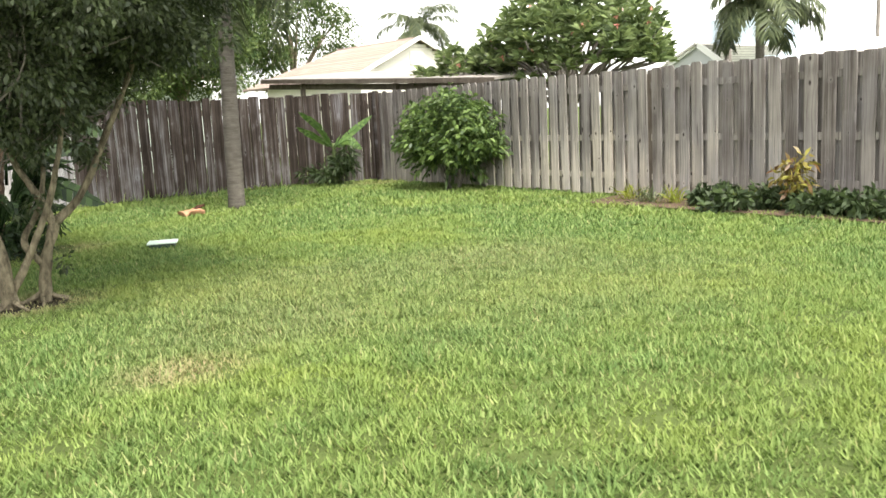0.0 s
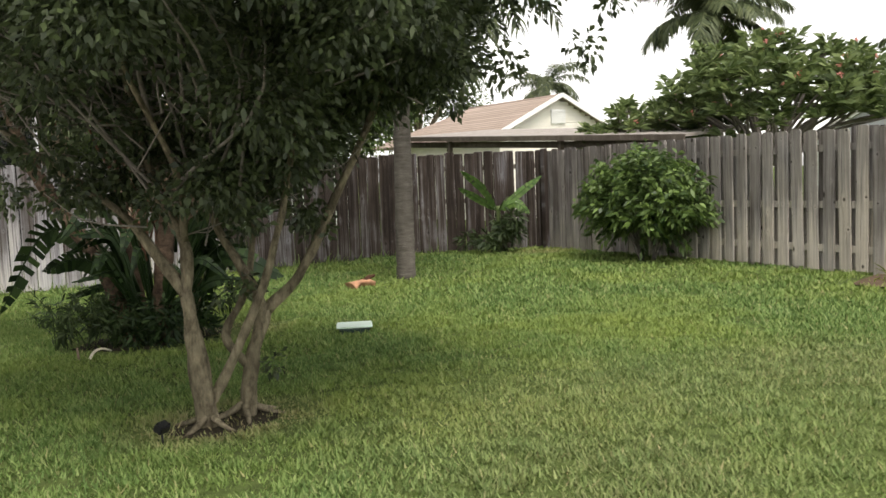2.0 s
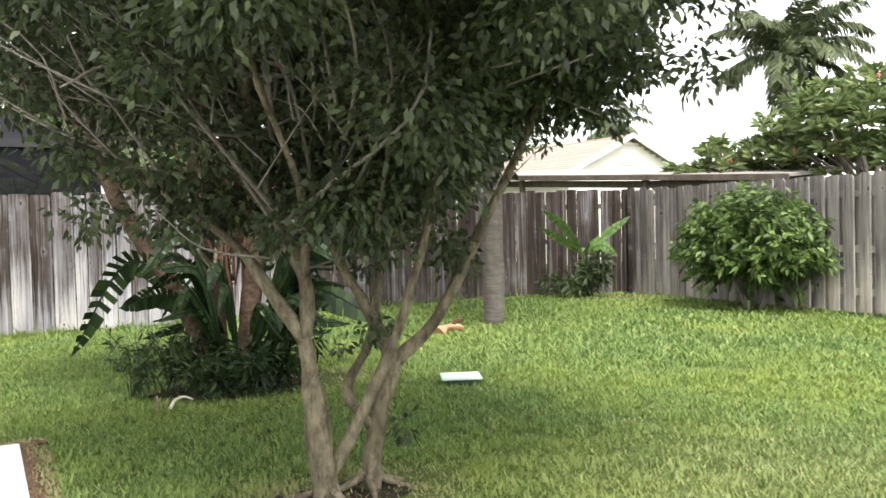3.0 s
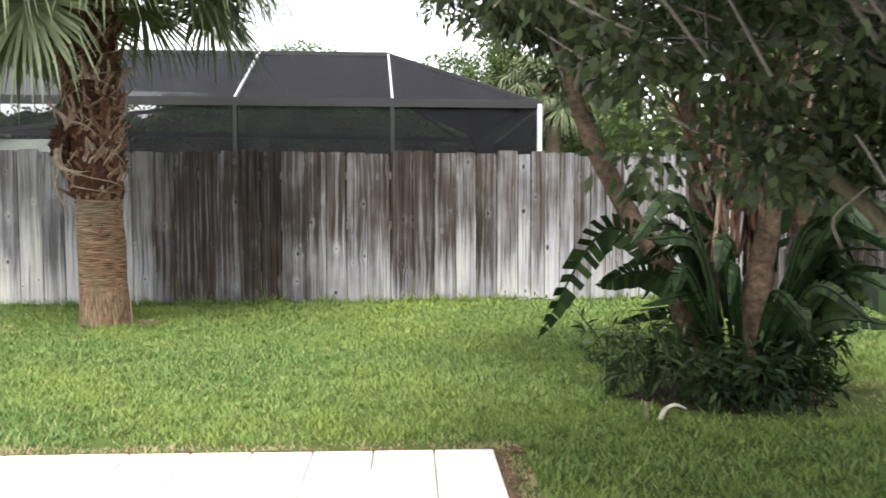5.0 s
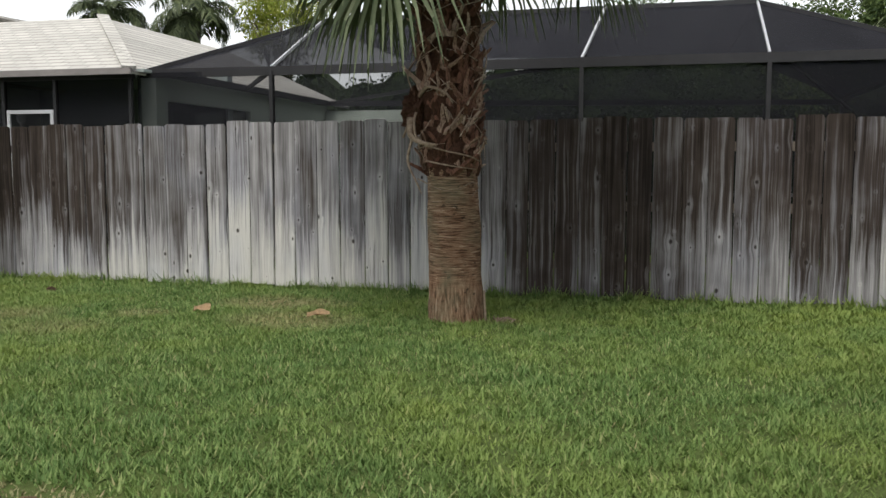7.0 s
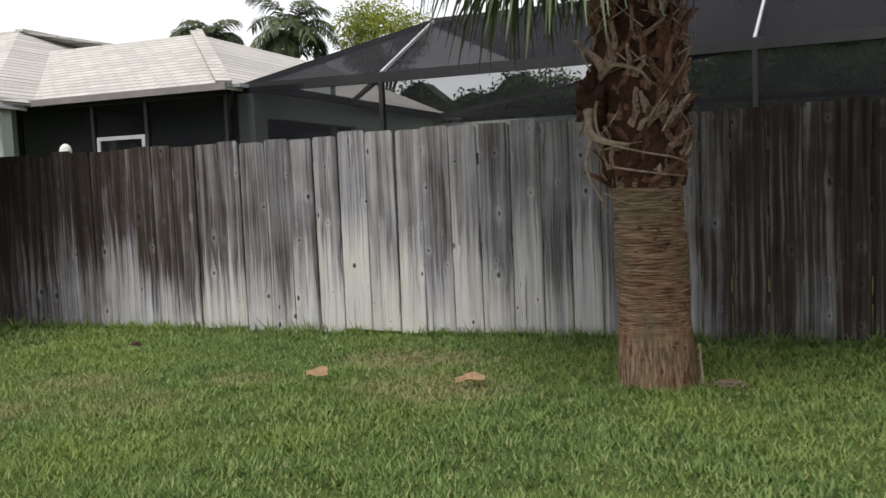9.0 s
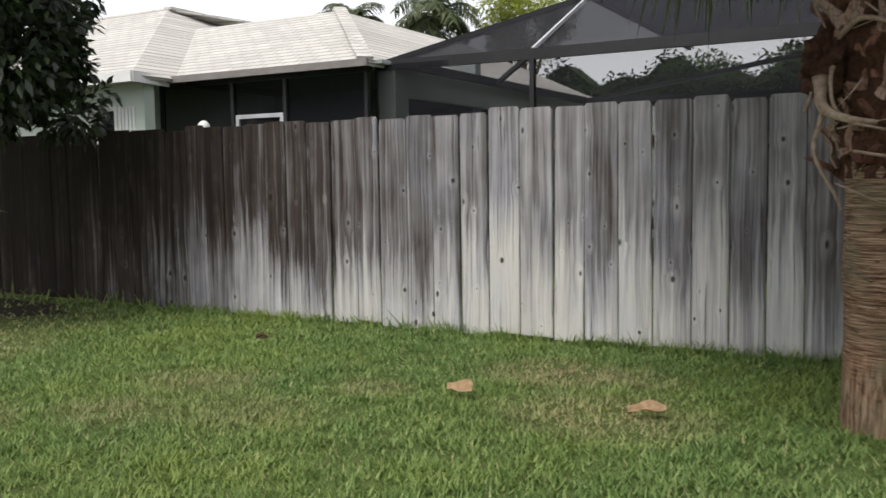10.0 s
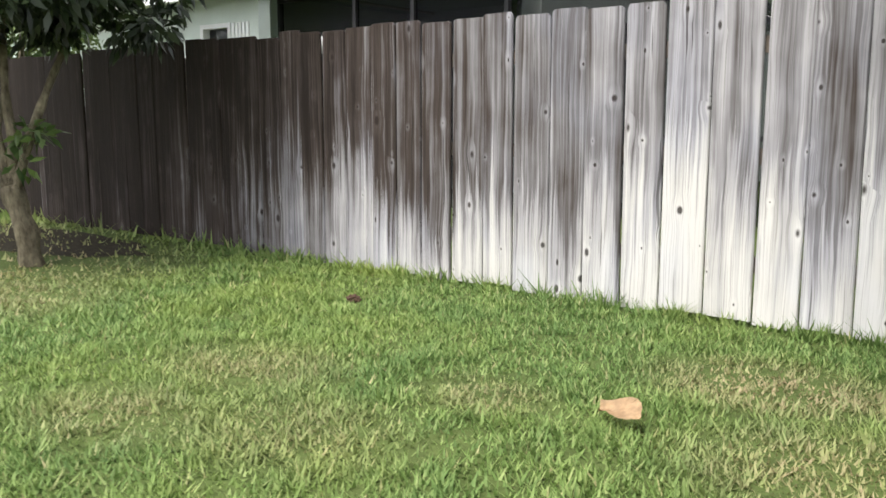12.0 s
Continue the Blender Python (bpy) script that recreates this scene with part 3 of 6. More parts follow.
# ---- fences ----
def board_mesh(name, w, h, t, ear, material, cup=0.0):
    """A dog-eared board with worn long edges, slightly cupped."""
    bm = bmesh.new()
    e = 0.007
    cols = [(-w / 2, e), (-w / 2 + e, 0), (-w / 2 + 0.022, -cup * 0.4), (-w / 8, -cup), (w / 8, -cup), (w / 2 - 0.022, -cup * 0.4), (w / 2 - e, 0), (w / 2, e)]
    drop = [ear, ear * 0.7, 0, 0, 0, 0, ear * 0.7, ear]
    front, rear = [], []
    for (x, y), d in zip(cols, drop):
        front.append([bm.verts.new((x, -t / 2 + y, z)) for z in (0, h * 0.5, h - d)])
        rear.append([bm.verts.new((x, t / 2, z)) for z in (0, h * 0.5, h - d)])
    for side in (front, rear):
        for a, b in zip(side, side[1:]):
            for r in range(2):
                bm.faces.new((a[r], b[r], b[r + 1], a[r + 1]))
    for i in range(len(cols) - 1):
        bm.faces.new((front[i][2], front[i + 1][2], rear[i + 1][2], rear[i][2]))
        bm.faces.new((front[i][0], rear[i][0], rear[i + 1][0], front[i + 1][0]))
    for c in (0, -1):
        for r in range(2):
            bm.faces.new((front[c][r], front[c][r + 1], rear[c][r + 1], rear[c][r]))
    bmesh.ops.recalc_face_normals(bm, faces=bm.faces[:])
    me = bpy.data.meshes.new(name)
    bm.to_mesh(me)
    bm.free()
    me.materials.append(material)
    return me


def build_side_fence():
    fence = empty("side_fence", "weathered wooden board fence with bleached foot, dark stains and left end toned for tree shade", "fence")
    boards = [board_mesh("picket", 0.262, 1.8, 0.02, e, WOOD_SIDE, c) for e, c in ((0.018, 0.003), (0.026, -0.003), (0.034, 0.005), (0.022, 0.0))]
    edges = [-4.838, -4.572, -4.296, -4.05, -3.772, -3.515, -3.254, -3.0, -2.727, -2.441, -2.19, -1.916, -1.656, -1.376, -1.11]
    x = edges[0]
    while x > -15:
        x -= random.uniform(0.235, 0.285)
        edges.insert(0, x)
    x = edges[-1]
    while x < 11.5:
        x += random.uniform(0.23, 0.285) if x < 4.3 else random.uniform(0.16, 0.24)
        edges.append(x)
    rng = random.Random(3)

    def put(a, b, start, way):
        o = new("picket", rng.choice(boards))
        o.parent = fence
        w = b - a
        mid = start + way * ((a + b) / 2)
        yaw = math.atan2(way.y, way.x)
        o.matrix_local = Matrix.Translation((mid.x, mid.y + rng.uniform(-0.007, 0.007), rng.uniform(0.01, 0.045))) @ Euler((rng.gauss(0, .003), rng.gauss(0, .004), yaw + rng.gauss(0, .02))).to_matrix().to_4x4() @ Matrix.Diagonal(((w - (0.009 if mid.x > -5 else -0.003)) / 0.262, 1, 1 + rng.uniform(-.006, .008), 1))

    for a, b in zip(edges, edges[1:]):
        put(a, b, Vector((0, 0, 0)), Vector((1, 0, 0)))
    end = edges[-1]
    corner = Vector((13.5, -1.05, 0))
    way = corner - Vector((end, 0, 0))
    length = way.length
    way.normalize()
    a = 0.0
    while a < length - 0.1:
        b = min(a + rng.uniform(0.15, 0.21), length)
        put(a, b, Vector((end, 0, 0)), way)
        a = b
    for z in (0.35, 0.95, 1.55):
        part("rail", box(bmesh.new(), -15.2, 0.016, z - 0.045, end + 0.05, 0.054, z + 0.045), RAIL, fence)
        part("rail", bar(bmesh.new(), (end, 0.04, z), (13.52, -1.01, z), 0.035, 0.09), RAIL, fence)
    for i in range(12):
        xp = -15 + i * 2.42
        if xp < end:
            part("post", soft_box(bmesh.new(), xp - 0.045, 0.055, 0, xp + 0.045, 0.145, 1.7, 0.006), RAIL, fence)
    post = part("post", soft_box(bmesh.new(), -0.05, -0.05, 0, 0.05, 0.05, 1.86, 0.008), WOOD_SIDE, fence)
    post.location = (13.42, -1.12, 0)


build_side_fence()


def build_back_fence():
    fence = empty("back_fence", "grey shadowbox fence of boards on both sides of rails", "fence")
    boards = [board_mesh("picket", 0.168, 1.8, 0.018, e, WOOD_BACK, 0.002) for e in (0.022, 0.03, 0.036)]
    rng = random.Random(9)
    a, way = Vector((13.52, -1.1, 0)), Vector((-0.085, -1, 0)).normalized()
    turn = math.atan2(way.y, way.x)
    nor = Vector((way.y, -way.x, 0))
    if nor.x > 0:
        nor = -nor
    m = 0
    d = 0.08
    while d < 18.5:
        tight = d < 3.4
        for face, shift in ((1, 0.0), (-1, 0.117)):
            p = a + way * (d + shift + rng.uniform(-.008, .008)) + nor * face * 0.028
            o = new("picket", rng.choice(boards))
            o.parent = fence
            o.matrix_local = Matrix.Translation((p.x, p.y, rng.uniform(0.0, 0.05))) @ Euler((rng.gauss(0, .006), rng.gauss(0, .007), turn)).to_matrix().to_4x4()
        d += 0.185 if tight else 0.232
    for z in (0.3, 0.86, 1.58):
        p, q = a + Vector((0, 0, z)), a + way * 18.6 + Vector((0, 0, z))
        part("rail", bar(bmesh.new(), p, q, 0.036, 0.09), WOOD_BACK, fence)
    for i in range(8):
        p = a + way * (2.4 * i + 0.02)
        part("post", soft_box(bmesh.new(), p.x - 0.02, p.y - 0.045, 0, p.x + 0.02, p.y + 0.045, 1.75, 0.005), RAIL, fence)


build_back_fence()


def build_unseen_house():
    # never in view: a house mass added to keep sky light off the near lawn
    bm = box(bmesh.new(), 0.3, -19, 0, 0.5, -11.5, 2.8)
    box(bm, -15, -11.7, 0, 0.3, -11.5, 2.8)
    tagged(part("wall_south", bm, STUCCO), "unseen plain stucco wall added to close the yard and shade the lawn", "wall", kind="structure")
    tagged(part("eave", box(bmesh.new(), -15.5, -19, 2.8, 1.1, -10.9, 2.95), WHITE), "unseen plain white eave added to shade the lawn by the patio", "roof", kind="structure")
    roof = bmesh.new()
    sheet(roof, [(1.1, -10.9, 2.95), (-15.5, -10.9, 2.95), (-15.5, -15, 4.6), (-3.0, -15, 4.6)], .05)
    sheet(roof, [(1.1, -19, 2.95), (1.1, -10.9, 2.95), (-3.0, -15, 4.6)], .05)
    tagged(part("home_roof", roof, ROOF), "unseen plain grey shingle roof added to shade the lawn by the patio", "roof", kind="structure")


build_unseen_house()


# ---- the cabbage palm by the fence ----
def fan_frond(rng, root, heading, lift, stalk, blade, droop):
    h = np.array([math.cos(heading), math.sin(heading), 0])
    up = np.array([0, 0, 1.0])
    p = np.array(root, float)
    pts, a = [p.copy()], lift
    for i in range(6):
        p = p + (h * math.cos(a) + up * math.sin(a)) * stalk / 6
        a -= droop * 0.35 / 6
        pts.append(p.copy())
    end = pts[-1]
    fwd = h * math.cos(a) + up * math.sin(a)
    side = np.cross(fwd, up)
    side /= np.linalg.norm(side)
    nor = np.cross(side, fwd)
    quads = []
    for k in range(46):
        ang = (k / 45 - 0.5) * radians(250)
        way = fwd * math.cos(ang) + side * math.sin(ang) + nor * 0.12 * rng.normal()
        L = blade * (0.72 + 0.28 * math.cos(ang * 0.6)) * rng.uniform(0.9, 1.08)
        cur, dirn = end.copy(), way / np.linalg.norm(way)
        w = np.cross(dirn, nor)
        w /= max(np.linalg.norm(w), 1e-6)
        wid = [0.012, 0.021, 0.013, 0.002]
        for s in range(3):
            nxt = cur + dirn * L / 3
            quads.append([cur - w * wid[s], cur + w * wid[s], nxt + w * wid[s + 1], nxt - w * wid[s + 1]])
            cur = nxt
            dirn = dirn + np.array([0, 0, -1.0]) * (0.35 + 0.75 * s) * rng.uniform(0.7, 1.2)
            dirn /= np.linalg.norm(dirn)
    return pts, np.array(quads)


def boot_mesh(rng):
    """A split, dry frond base: two flat prongs that part, cross their neighbours and curl outwards."""
    bm = bmesh.new()
    spread, curl = rng.uniform(0.5, 0.85), rng.uniform(0.04, 0.085)
    for sgn in (-1, 1):
        rings = []
        long = rng.uniform(0.75, 1.15)
        for i in range(7):
            t = i / 6
            x = sgn * (0.02 + spread * 0.17 * t * long)
            z = 0.24 * t * long
            y = curl * t ** 2.2 + 0.012 * math.sin(t * 9 + sgn)
            w = 0.036 * (1 - 0.72 * t) + 0.004
            h = 0.012 * (1 - 0.5 * t)
            wave = rng.uniform(-0.004, 0.004)
            rings.append([bm.verts.new(q) for q in ((x - w, y - h + wave, z), (x, y + h * 1.6, z - 0.006), (x + w, y - h - wave, z), (x, y - h, z))])
        for a, b in zip(rings, rings[1:]):
            for q in range(4):
                bm.faces.new((a[q], a[(q + 1) % 4], b[(q + 1) % 4], b[q]))
        bm.faces.new(rings[0][::-1])
        bm.faces.new(rings[-1])
    bmesh.ops.recalc_face_normals(bm, faces=bm.faces[:])
    me = bpy.data.meshes.new("frond_base")
    bm.to_mesh(me)
    bm.free()
    me.materials.append(BOOT)
    return me


def build_cabbage_palm():
    rng = np.random.default_rng(11)
    palm = empty("cabbage_palm", "cabbage palm with ringed trunk and shaggy old frond bases", "palm tree")
    X, Y = -0.02, -1.46
    bm = bmesh.new()
    n, seg, rings = 66, 28, []
    for i in range(n):
        z = -0.05 + i * 0.058
        r = 0.245 - 0.02 * min(z, 1.2) + 0.03 * max(0, 0.25 - z)
        ring = []
        for s in range(seg):
            a = 2 * math.pi * s / seg
            k = 1 + 0.05 * noise.noise(Vector((math.cos(a) * 2, math.sin(a) * 2, z * 3))) + 0.028 * noise.noise(Vector((math.cos(a) * 3, math.sin(a) * 3, z * 34)))
            ring.append(bm.verts.new((X - 0.03 * z + r * k * math.cos(a), Y + r * k * math.sin(a), z)))
        rings.append(ring)
    for a, b in zip(rings, rings[1:]):
        for s in range(seg):
            bm.faces.new((a[s], a[(s + 1) % seg], b[(s + 1) % seg], b[s])).smooth = True
    part("trunk", bm, PALM_BARK, palm, "brown ringed fibrous trunk")
    sleeve = bmesh.new()
    rings = []
    for i in range(64):
        z = 1.27 + i * 0.038
        r = 0.222 + 0.035 * min(1, i / 8)
        ring = []
        for q in range(36):
            a = 2 * math.pi * q / 36
            d = Vector((math.cos(a) * 4, math.sin(a) * 4, z * 5))
            k = 1 + 0.16 * noise.noise(d) + 0.13 * noise.noise(d * 2.7)
            ring.append(sleeve.verts.new((X - 0.03 * z + r * k * math.cos(a), Y + r * k * math.sin(a), z)))
        rings.append(ring)
    for a, b in zip(rings, rings[1:]):
        for q in range(36):
            sleeve.faces.new((a[q], a[(q + 1) % 36], b[(q + 1) % 36], b[q]))
    part("fibre_sleeve", sleeve, FIBRE, palm, "dark red-brown matted fibre")
    shapes = [boot_mesh(rng) for i in range(6)]
    for i in range(230):
        z = 1.27 + 2.25 * i / 230 + rng.uniform(-.04, .04)
        a = i * 2.399 + rng.uniform(-.3, .3)
        r = 0.232 + 0.03 * math.sin(min(3.0, (z - 1.27) * 2.2)) + rng.uniform(-.02, .02)
        o = new("frond_base", shapes[i % 6])
        o.parent = palm
        k = rng.uniform(0.6, 1.1)
        o.matrix_local = Matrix.Translation((X - 0.03 * z + r * math.cos(a), Y + r * math.sin(a), z)) @ Euler((rng.uniform(-.05, .3), rng.uniform(-.6, .6), a - math.pi / 2 + rng.uniform(-.3, .3))).to_matrix().to_4x4() @ Matrix.Scale(k, 4)
    # crossing fibre strands
    strands = bmesh.new()
    for i in range(90):
        z, a = rng.uniform(1.3, 3.3), rng.uniform(0, 2 * math.pi)
        pts = []
        da, dz = rng.choice([-1, 1]) * rng.uniform(0.5, 1.1), rng.uniform(-.25, .3)
        for t in (0, .5, 1):
            r = 0.275 + rng.uniform(0, .05)
            pts.append((X - 0.03 * z + r * math.cos(a + da * t), Y + r * math.sin(a + da * t), z + dz * t))
        tube(strands, pts, 0.006, 0.002, 4, 3)
    part("fibre", strands, BOOT, palm)
    hook = lambda pts, r0, r1, nm="stalk": part(nm, tube(bmesh.new(), pts, r0 * .6, r1 * .6, 7, 5, 0.6), ROOT, palm, "pale dry curled stalk")
    hook([(-0.28, -1.6, 1.95), (-0.33, -1.72, 1.75), (-0.28, -1.76, 1.57), (-0.1, -1.79, 1.50), (0.15, -1.74, 1.44), (0.22, -1.63, 1.40)], 0.02, 0.007)
    hook([(-0.05, -1.76, 1.62), (0.08, -1.76, 1.80), (0.2, -1.68, 2.0), (0.26, -1.58, 2.2), (0.25, -1.55, 2.35)], 0.013, 0.009)
    hook([(-0.36, -1.66, 1.62), (-0.40, -1.68, 1.4), (-0.3, -1.72, 1.2), (-0.27, -1.7, 1.12)], 0.022, 0.007)
    lump = bmesh.new()
    bmesh.ops.create_icosphere(lump, subdivisions=4, radius=1, matrix=Matrix.Translation((-.34, -1.56, 1.84)) @ Matrix.Diagonal((.13, .13, .19, 1)))
    for v in lump.verts:
        v.co += (v.co - Vector((-.34, -1.56, 1.84))) * (.5 * noise.noise(v.co * 14) + .3 * noise.noise(v.co * 40))
    part("old_stump", lump, FIBRE, palm, "dark fibrous stump of an old frond")
    hook([(-0.38, -1.66, 1.76), (-0.36, -1.72, 1.62), (-0.26, -1.77, 1.56), (-0.12, -1.78, 1.53)], 0.06, 0.02)
    hook([(-0.22, -1.74, 1.40), (0.0, -1.78, 1.36), (0.2, -1.68, 1.33)], 0.015, 0.008)
    hook([(-0.3, -1.72, 1.25), (-0.1, -1.74, 1.16), (0.05, -1.73, 1.14)], 0.008, 0.004)
    hook([(0.06, -1.72, 1.16), (0.17, -1.67, 1.22), (0.21, -1.63, 1.17), (0.16, -1.68, 1.10)], 0.008, 0.005)
    hook([(0.25, -1.55, 0.28), (0.262, -1.56, 0.15), (0.27, -1.57, 0.02)], 0.012, 0.016)
    hook([(-0.32, -1.55, 1.95), (-0.40, -1.6, 1.85), (-0.42, -1.62, 1.7), (-0.45, -1.66, 1.6)], 0.03, 0.014)
    hook([(-0.30, -1.66, 1.95), (-0.2, -1.76, 2.02), (-0.05, -1.78, 1.97), (0.02, -1.76, 1.88)], 0.03, 0.012)
    hook([(-0.36, -1.5, 2.3), (-0.42, -1.6, 2.15), (-0.36, -1.68, 2.0)], 0.016, 0.008)
    rng = np.random.default_rng(12)
    for i in range(96):
        a = i * 2.399 + rng.uniform(-.2, .2)
        young = i / 96
        lift = 0.08 + 1.2 * young + rng.uniform(-.15, .15)
        z = 3.6 + 0.4 * young
        pts, quads = fan_frond(rng, (X - 0.1 + 0.12 * math.cos(a), Y + 0.12 * math.sin(a), z), a, lift, rng.uniform(0.95, 1.5), rng.uniform(0.85, 1.1), rng.uniform(1.6, 3.0) * (1.2 - young))
        f = part("frond", tube(bmesh.new(), pts, 0.02, 0.009, 5, 1), LEAF_FAN, palm)
        link("blade", faces_mesh("blade", quads, 4), LEAF_FAN, f)


build_cabbage_palm()


# ---- the many-stemmed tree on the lawn ----
def build_lawn_tree():
    rng = np.random.default_rng(21)
    tree = empty("lawn_tree", "many-stemmed shade tree with pale lichened limbs and dense dark crown", "tree")
    A, B = (4.32, -8.43, -0.04), (4.59, -8.34, -0.04)
    limb = lambda nm, pts, r0, r1: part(nm, tube(bmesh.new(), pts, r0 * .76, r1 * .7, 10, 8, 0.5), BARK, tree)
    limb("trunk", [A, (4.29, -8.39, 0.4), (4.26, -8.35, 0.8)], 0.085, 0.055)
    limb("limb", [(4.26, -8.35, 0.78), (4.12, -8.24, 1.05), (3.98, -8.14, 1.27), (3.6, -7.9, 1.62), (3.1, -7.6, 2.1)], 0.052, 0.018)
    limb("limb", [(4.26, -8.35, 0.78), (4.28, -8.33, 1.08), (4.17, -8.24, 1.38), (4.05, -8.25, 1.9), (3.95, -8.3, 2.6)], 0.05, 0.02)
    limb("trunk", [B, (4.64, -8.36, 0.35), (4.74, -8.4, 0.66)], 0.075, 0.055)
    limb("limb", [(4.74, -8.4, 0.64), (4.94, -8.5, 0.88), (5.12, -8.62, 1.3), (5.35, -8.8, 1.9), (5.5, -8.9, 2.6)], 0.05, 0.02)
    limb("limb", [(4.73, -8.4, 0.62), (4.6, -8.3, 0.95), (4.5, -8.2, 1.22), (4.4, -8.0, 1.8), (4.4, -7.8, 2.5)], 0.045, 0.018)
    limb("limb", [(4.62, -8.35, 0.3), (4.5, -8.3, 0.5), (4.62, -8.3, 0.72), (4.72, -8.25, 1.0), (4.8, -8.1, 1.6), (4.9, -7.9, 2.2)], 0.04, 0.016)
    limb("limb", [(4.30, -8.40, 0.05), (4.5, -8.5, 0.45), (4.68, -8.62, 0.95), (4.8, -8.75, 1.6), (4.9, -8.9, 2.3)], 0.045, 0.018)
    limb("limb", [(4.28, -8.34, 1.1), (4.2, -8.5, 1.5), (3.9, -8.75, 2.0), (3.7, -9.0, 2.5)], 0.03, 0.012)
    for i in range(9):
        a = i * .7 + .2
        x, y = (A if i % 2 else B)[:2]
        part("root", tube(bmesh.new(), [(x, y, .09), (x + .1 * math.cos(a), y + .1 * math.sin(a), .035), (x + .24 * math.cos(a), y + .24 * math.sin(a), -.01)], .028, .01, 7, 4, .5), BARK, tree)
    for i in range(60):
        a = rng.uniform(0, 2 * math.pi)
        r0 = rng.uniform(0.1, 0.5)
        s = np.array([4.5 + r0 * math.cos(a), -8.3 + r0 * math.sin(a), rng.uniform(1.3, 2.1)])
        r1 = rng.uniform(0.9, 1.7)
        e = np.array([4.5 + r1 * math.cos(a + rng.normal() * .4), -8.3 + r1 * math.sin(a + rng.normal() * .4), rng.uniform(1.7, 3.2)])
        m = (s + e) / 2 + rng.normal(size=3) * 0.14
        part("twig", tube(bmesh.new(), [s, m, e], 0.011, 0.004, 5, 4), TWIG, tree)
    # bare grey twigs on the shaded side
    for i in range(34):
        s = np.array([3.75, -8.1, 1.75]) + rng.normal(size=3) * (0.3, 0.3, 0.2)
        e = s + np.array([-0.55, 0.05, 0.55]) * rng.uniform(0.5, 1.5) + rng.normal(size=3) * 0.22
        m = (s + e) / 2 + rng.normal(size=3) * 0.08
        part("twig", tube(bmesh.new(), [s, m, e], 0.006, 0.002, 5, 4), TWIG, tree)
    # fine twigs among the forks
    for i in range(44):
        a = rng.uniform(0, 2 * math.pi)
        s = np.array([4.45 + rng.normal() * .28, -8.35 + rng.normal() * .2, rng.uniform(1.05, 1.8)])
        e = s + np.array([.5 * math.cos(a), .5 * math.sin(a), rng.uniform(.15, .7)]) * rng.uniform(.5, 1.3)
        m = (s + e) / 2 + rng.normal(size=3) * 0.07
        part("twig", tube(bmesh.new(), [s, m, e], 0.006, 0.002, 5, 4), TWIG, tree)
    clumps = []
    for i in range(300):
        d = rng.normal(size=3)
        d /= np.linalg.norm(d)
        k = rng.uniform(0.3, 1.0) ** 0.5
        c = np.array([4.75, -8.5, 2.8]) + d * np.array([1.85, 1.8, 1.25]) * k
        right = (c[0] - 4.5) * .8 - (c[1] + 8.3) * .6
        if c[2] < 1.6 + max(0, right - .55) * .75 or (c[0] < 3.9 and c[2] < 2.1 and rng.uniform() < 0.4):
            continue
        clumps.append((*c, rng.uniform(0.22, 0.42), 0.8))
    for i in range(75):
        d = rng.normal(size=3)
        d /= np.linalg.norm(d)
        c = np.array([3.45, -7.6, 2.75]) + d * np.array([1.15, 1.1, .95]) * rng.uniform(.3, 1.0) ** .5
        if c[2] > 1.95:
            clumps.append((*c, rng.uniform(0.16, 0.32), 0.8))
    crown("crown", rng, clumps, 175000, 0.052, 0.026, LEAF_DARK, tree, hang=0.25, shell=0.25)
    low = [(5.6 + rng.uniform(-.6, .5), -9.0 + rng.uniform(-.5, .4), rng.uniform(1.9, 2.3), rng.uniform(0.1, 0.2), 0.9) for i in range(14)]
    low += [(6.3 + rng.uniform(-.5, .5), -9.6 + rng.uniform(-.4, .4), rng.uniform(2.1, 3.4), 0.12, 0.9) for i in range(14)]
    low += [(4.6 + rng.uniform(-.5, .5), -8.5 + rng.uniform(-.5, .5), rng.uniform(1.4, 1.8), rng.uniform(0.15, 0.28), 0.8) for i in range(16)]
    low += [(4.6 + rng.normal() * .15, -8.38 + rng.normal() * .1, rng.uniform(.15, .9), 0.08, 1.0) for i in range(5)]
    low += [(3.7 + rng.uniform(-.5, .4), -7.9 + rng.uniform(-.3, .3), rng.uniform(1.35, 1.75), 0.18, 0.7) for i in range(12)]
    low += [(4.5 + rng.uniform(-.45, .6), -8.35 + rng.uniform(-.35, .35), rng.uniform(1.1, 1.5), 0.13, 0.8) for i in range(14)]
    crown("low_foliage", rng, low, 9500, 0.055, 0.03, LEAF_DARK, tree, hang=0.5, shell=0.2)


build_lawn_tree()


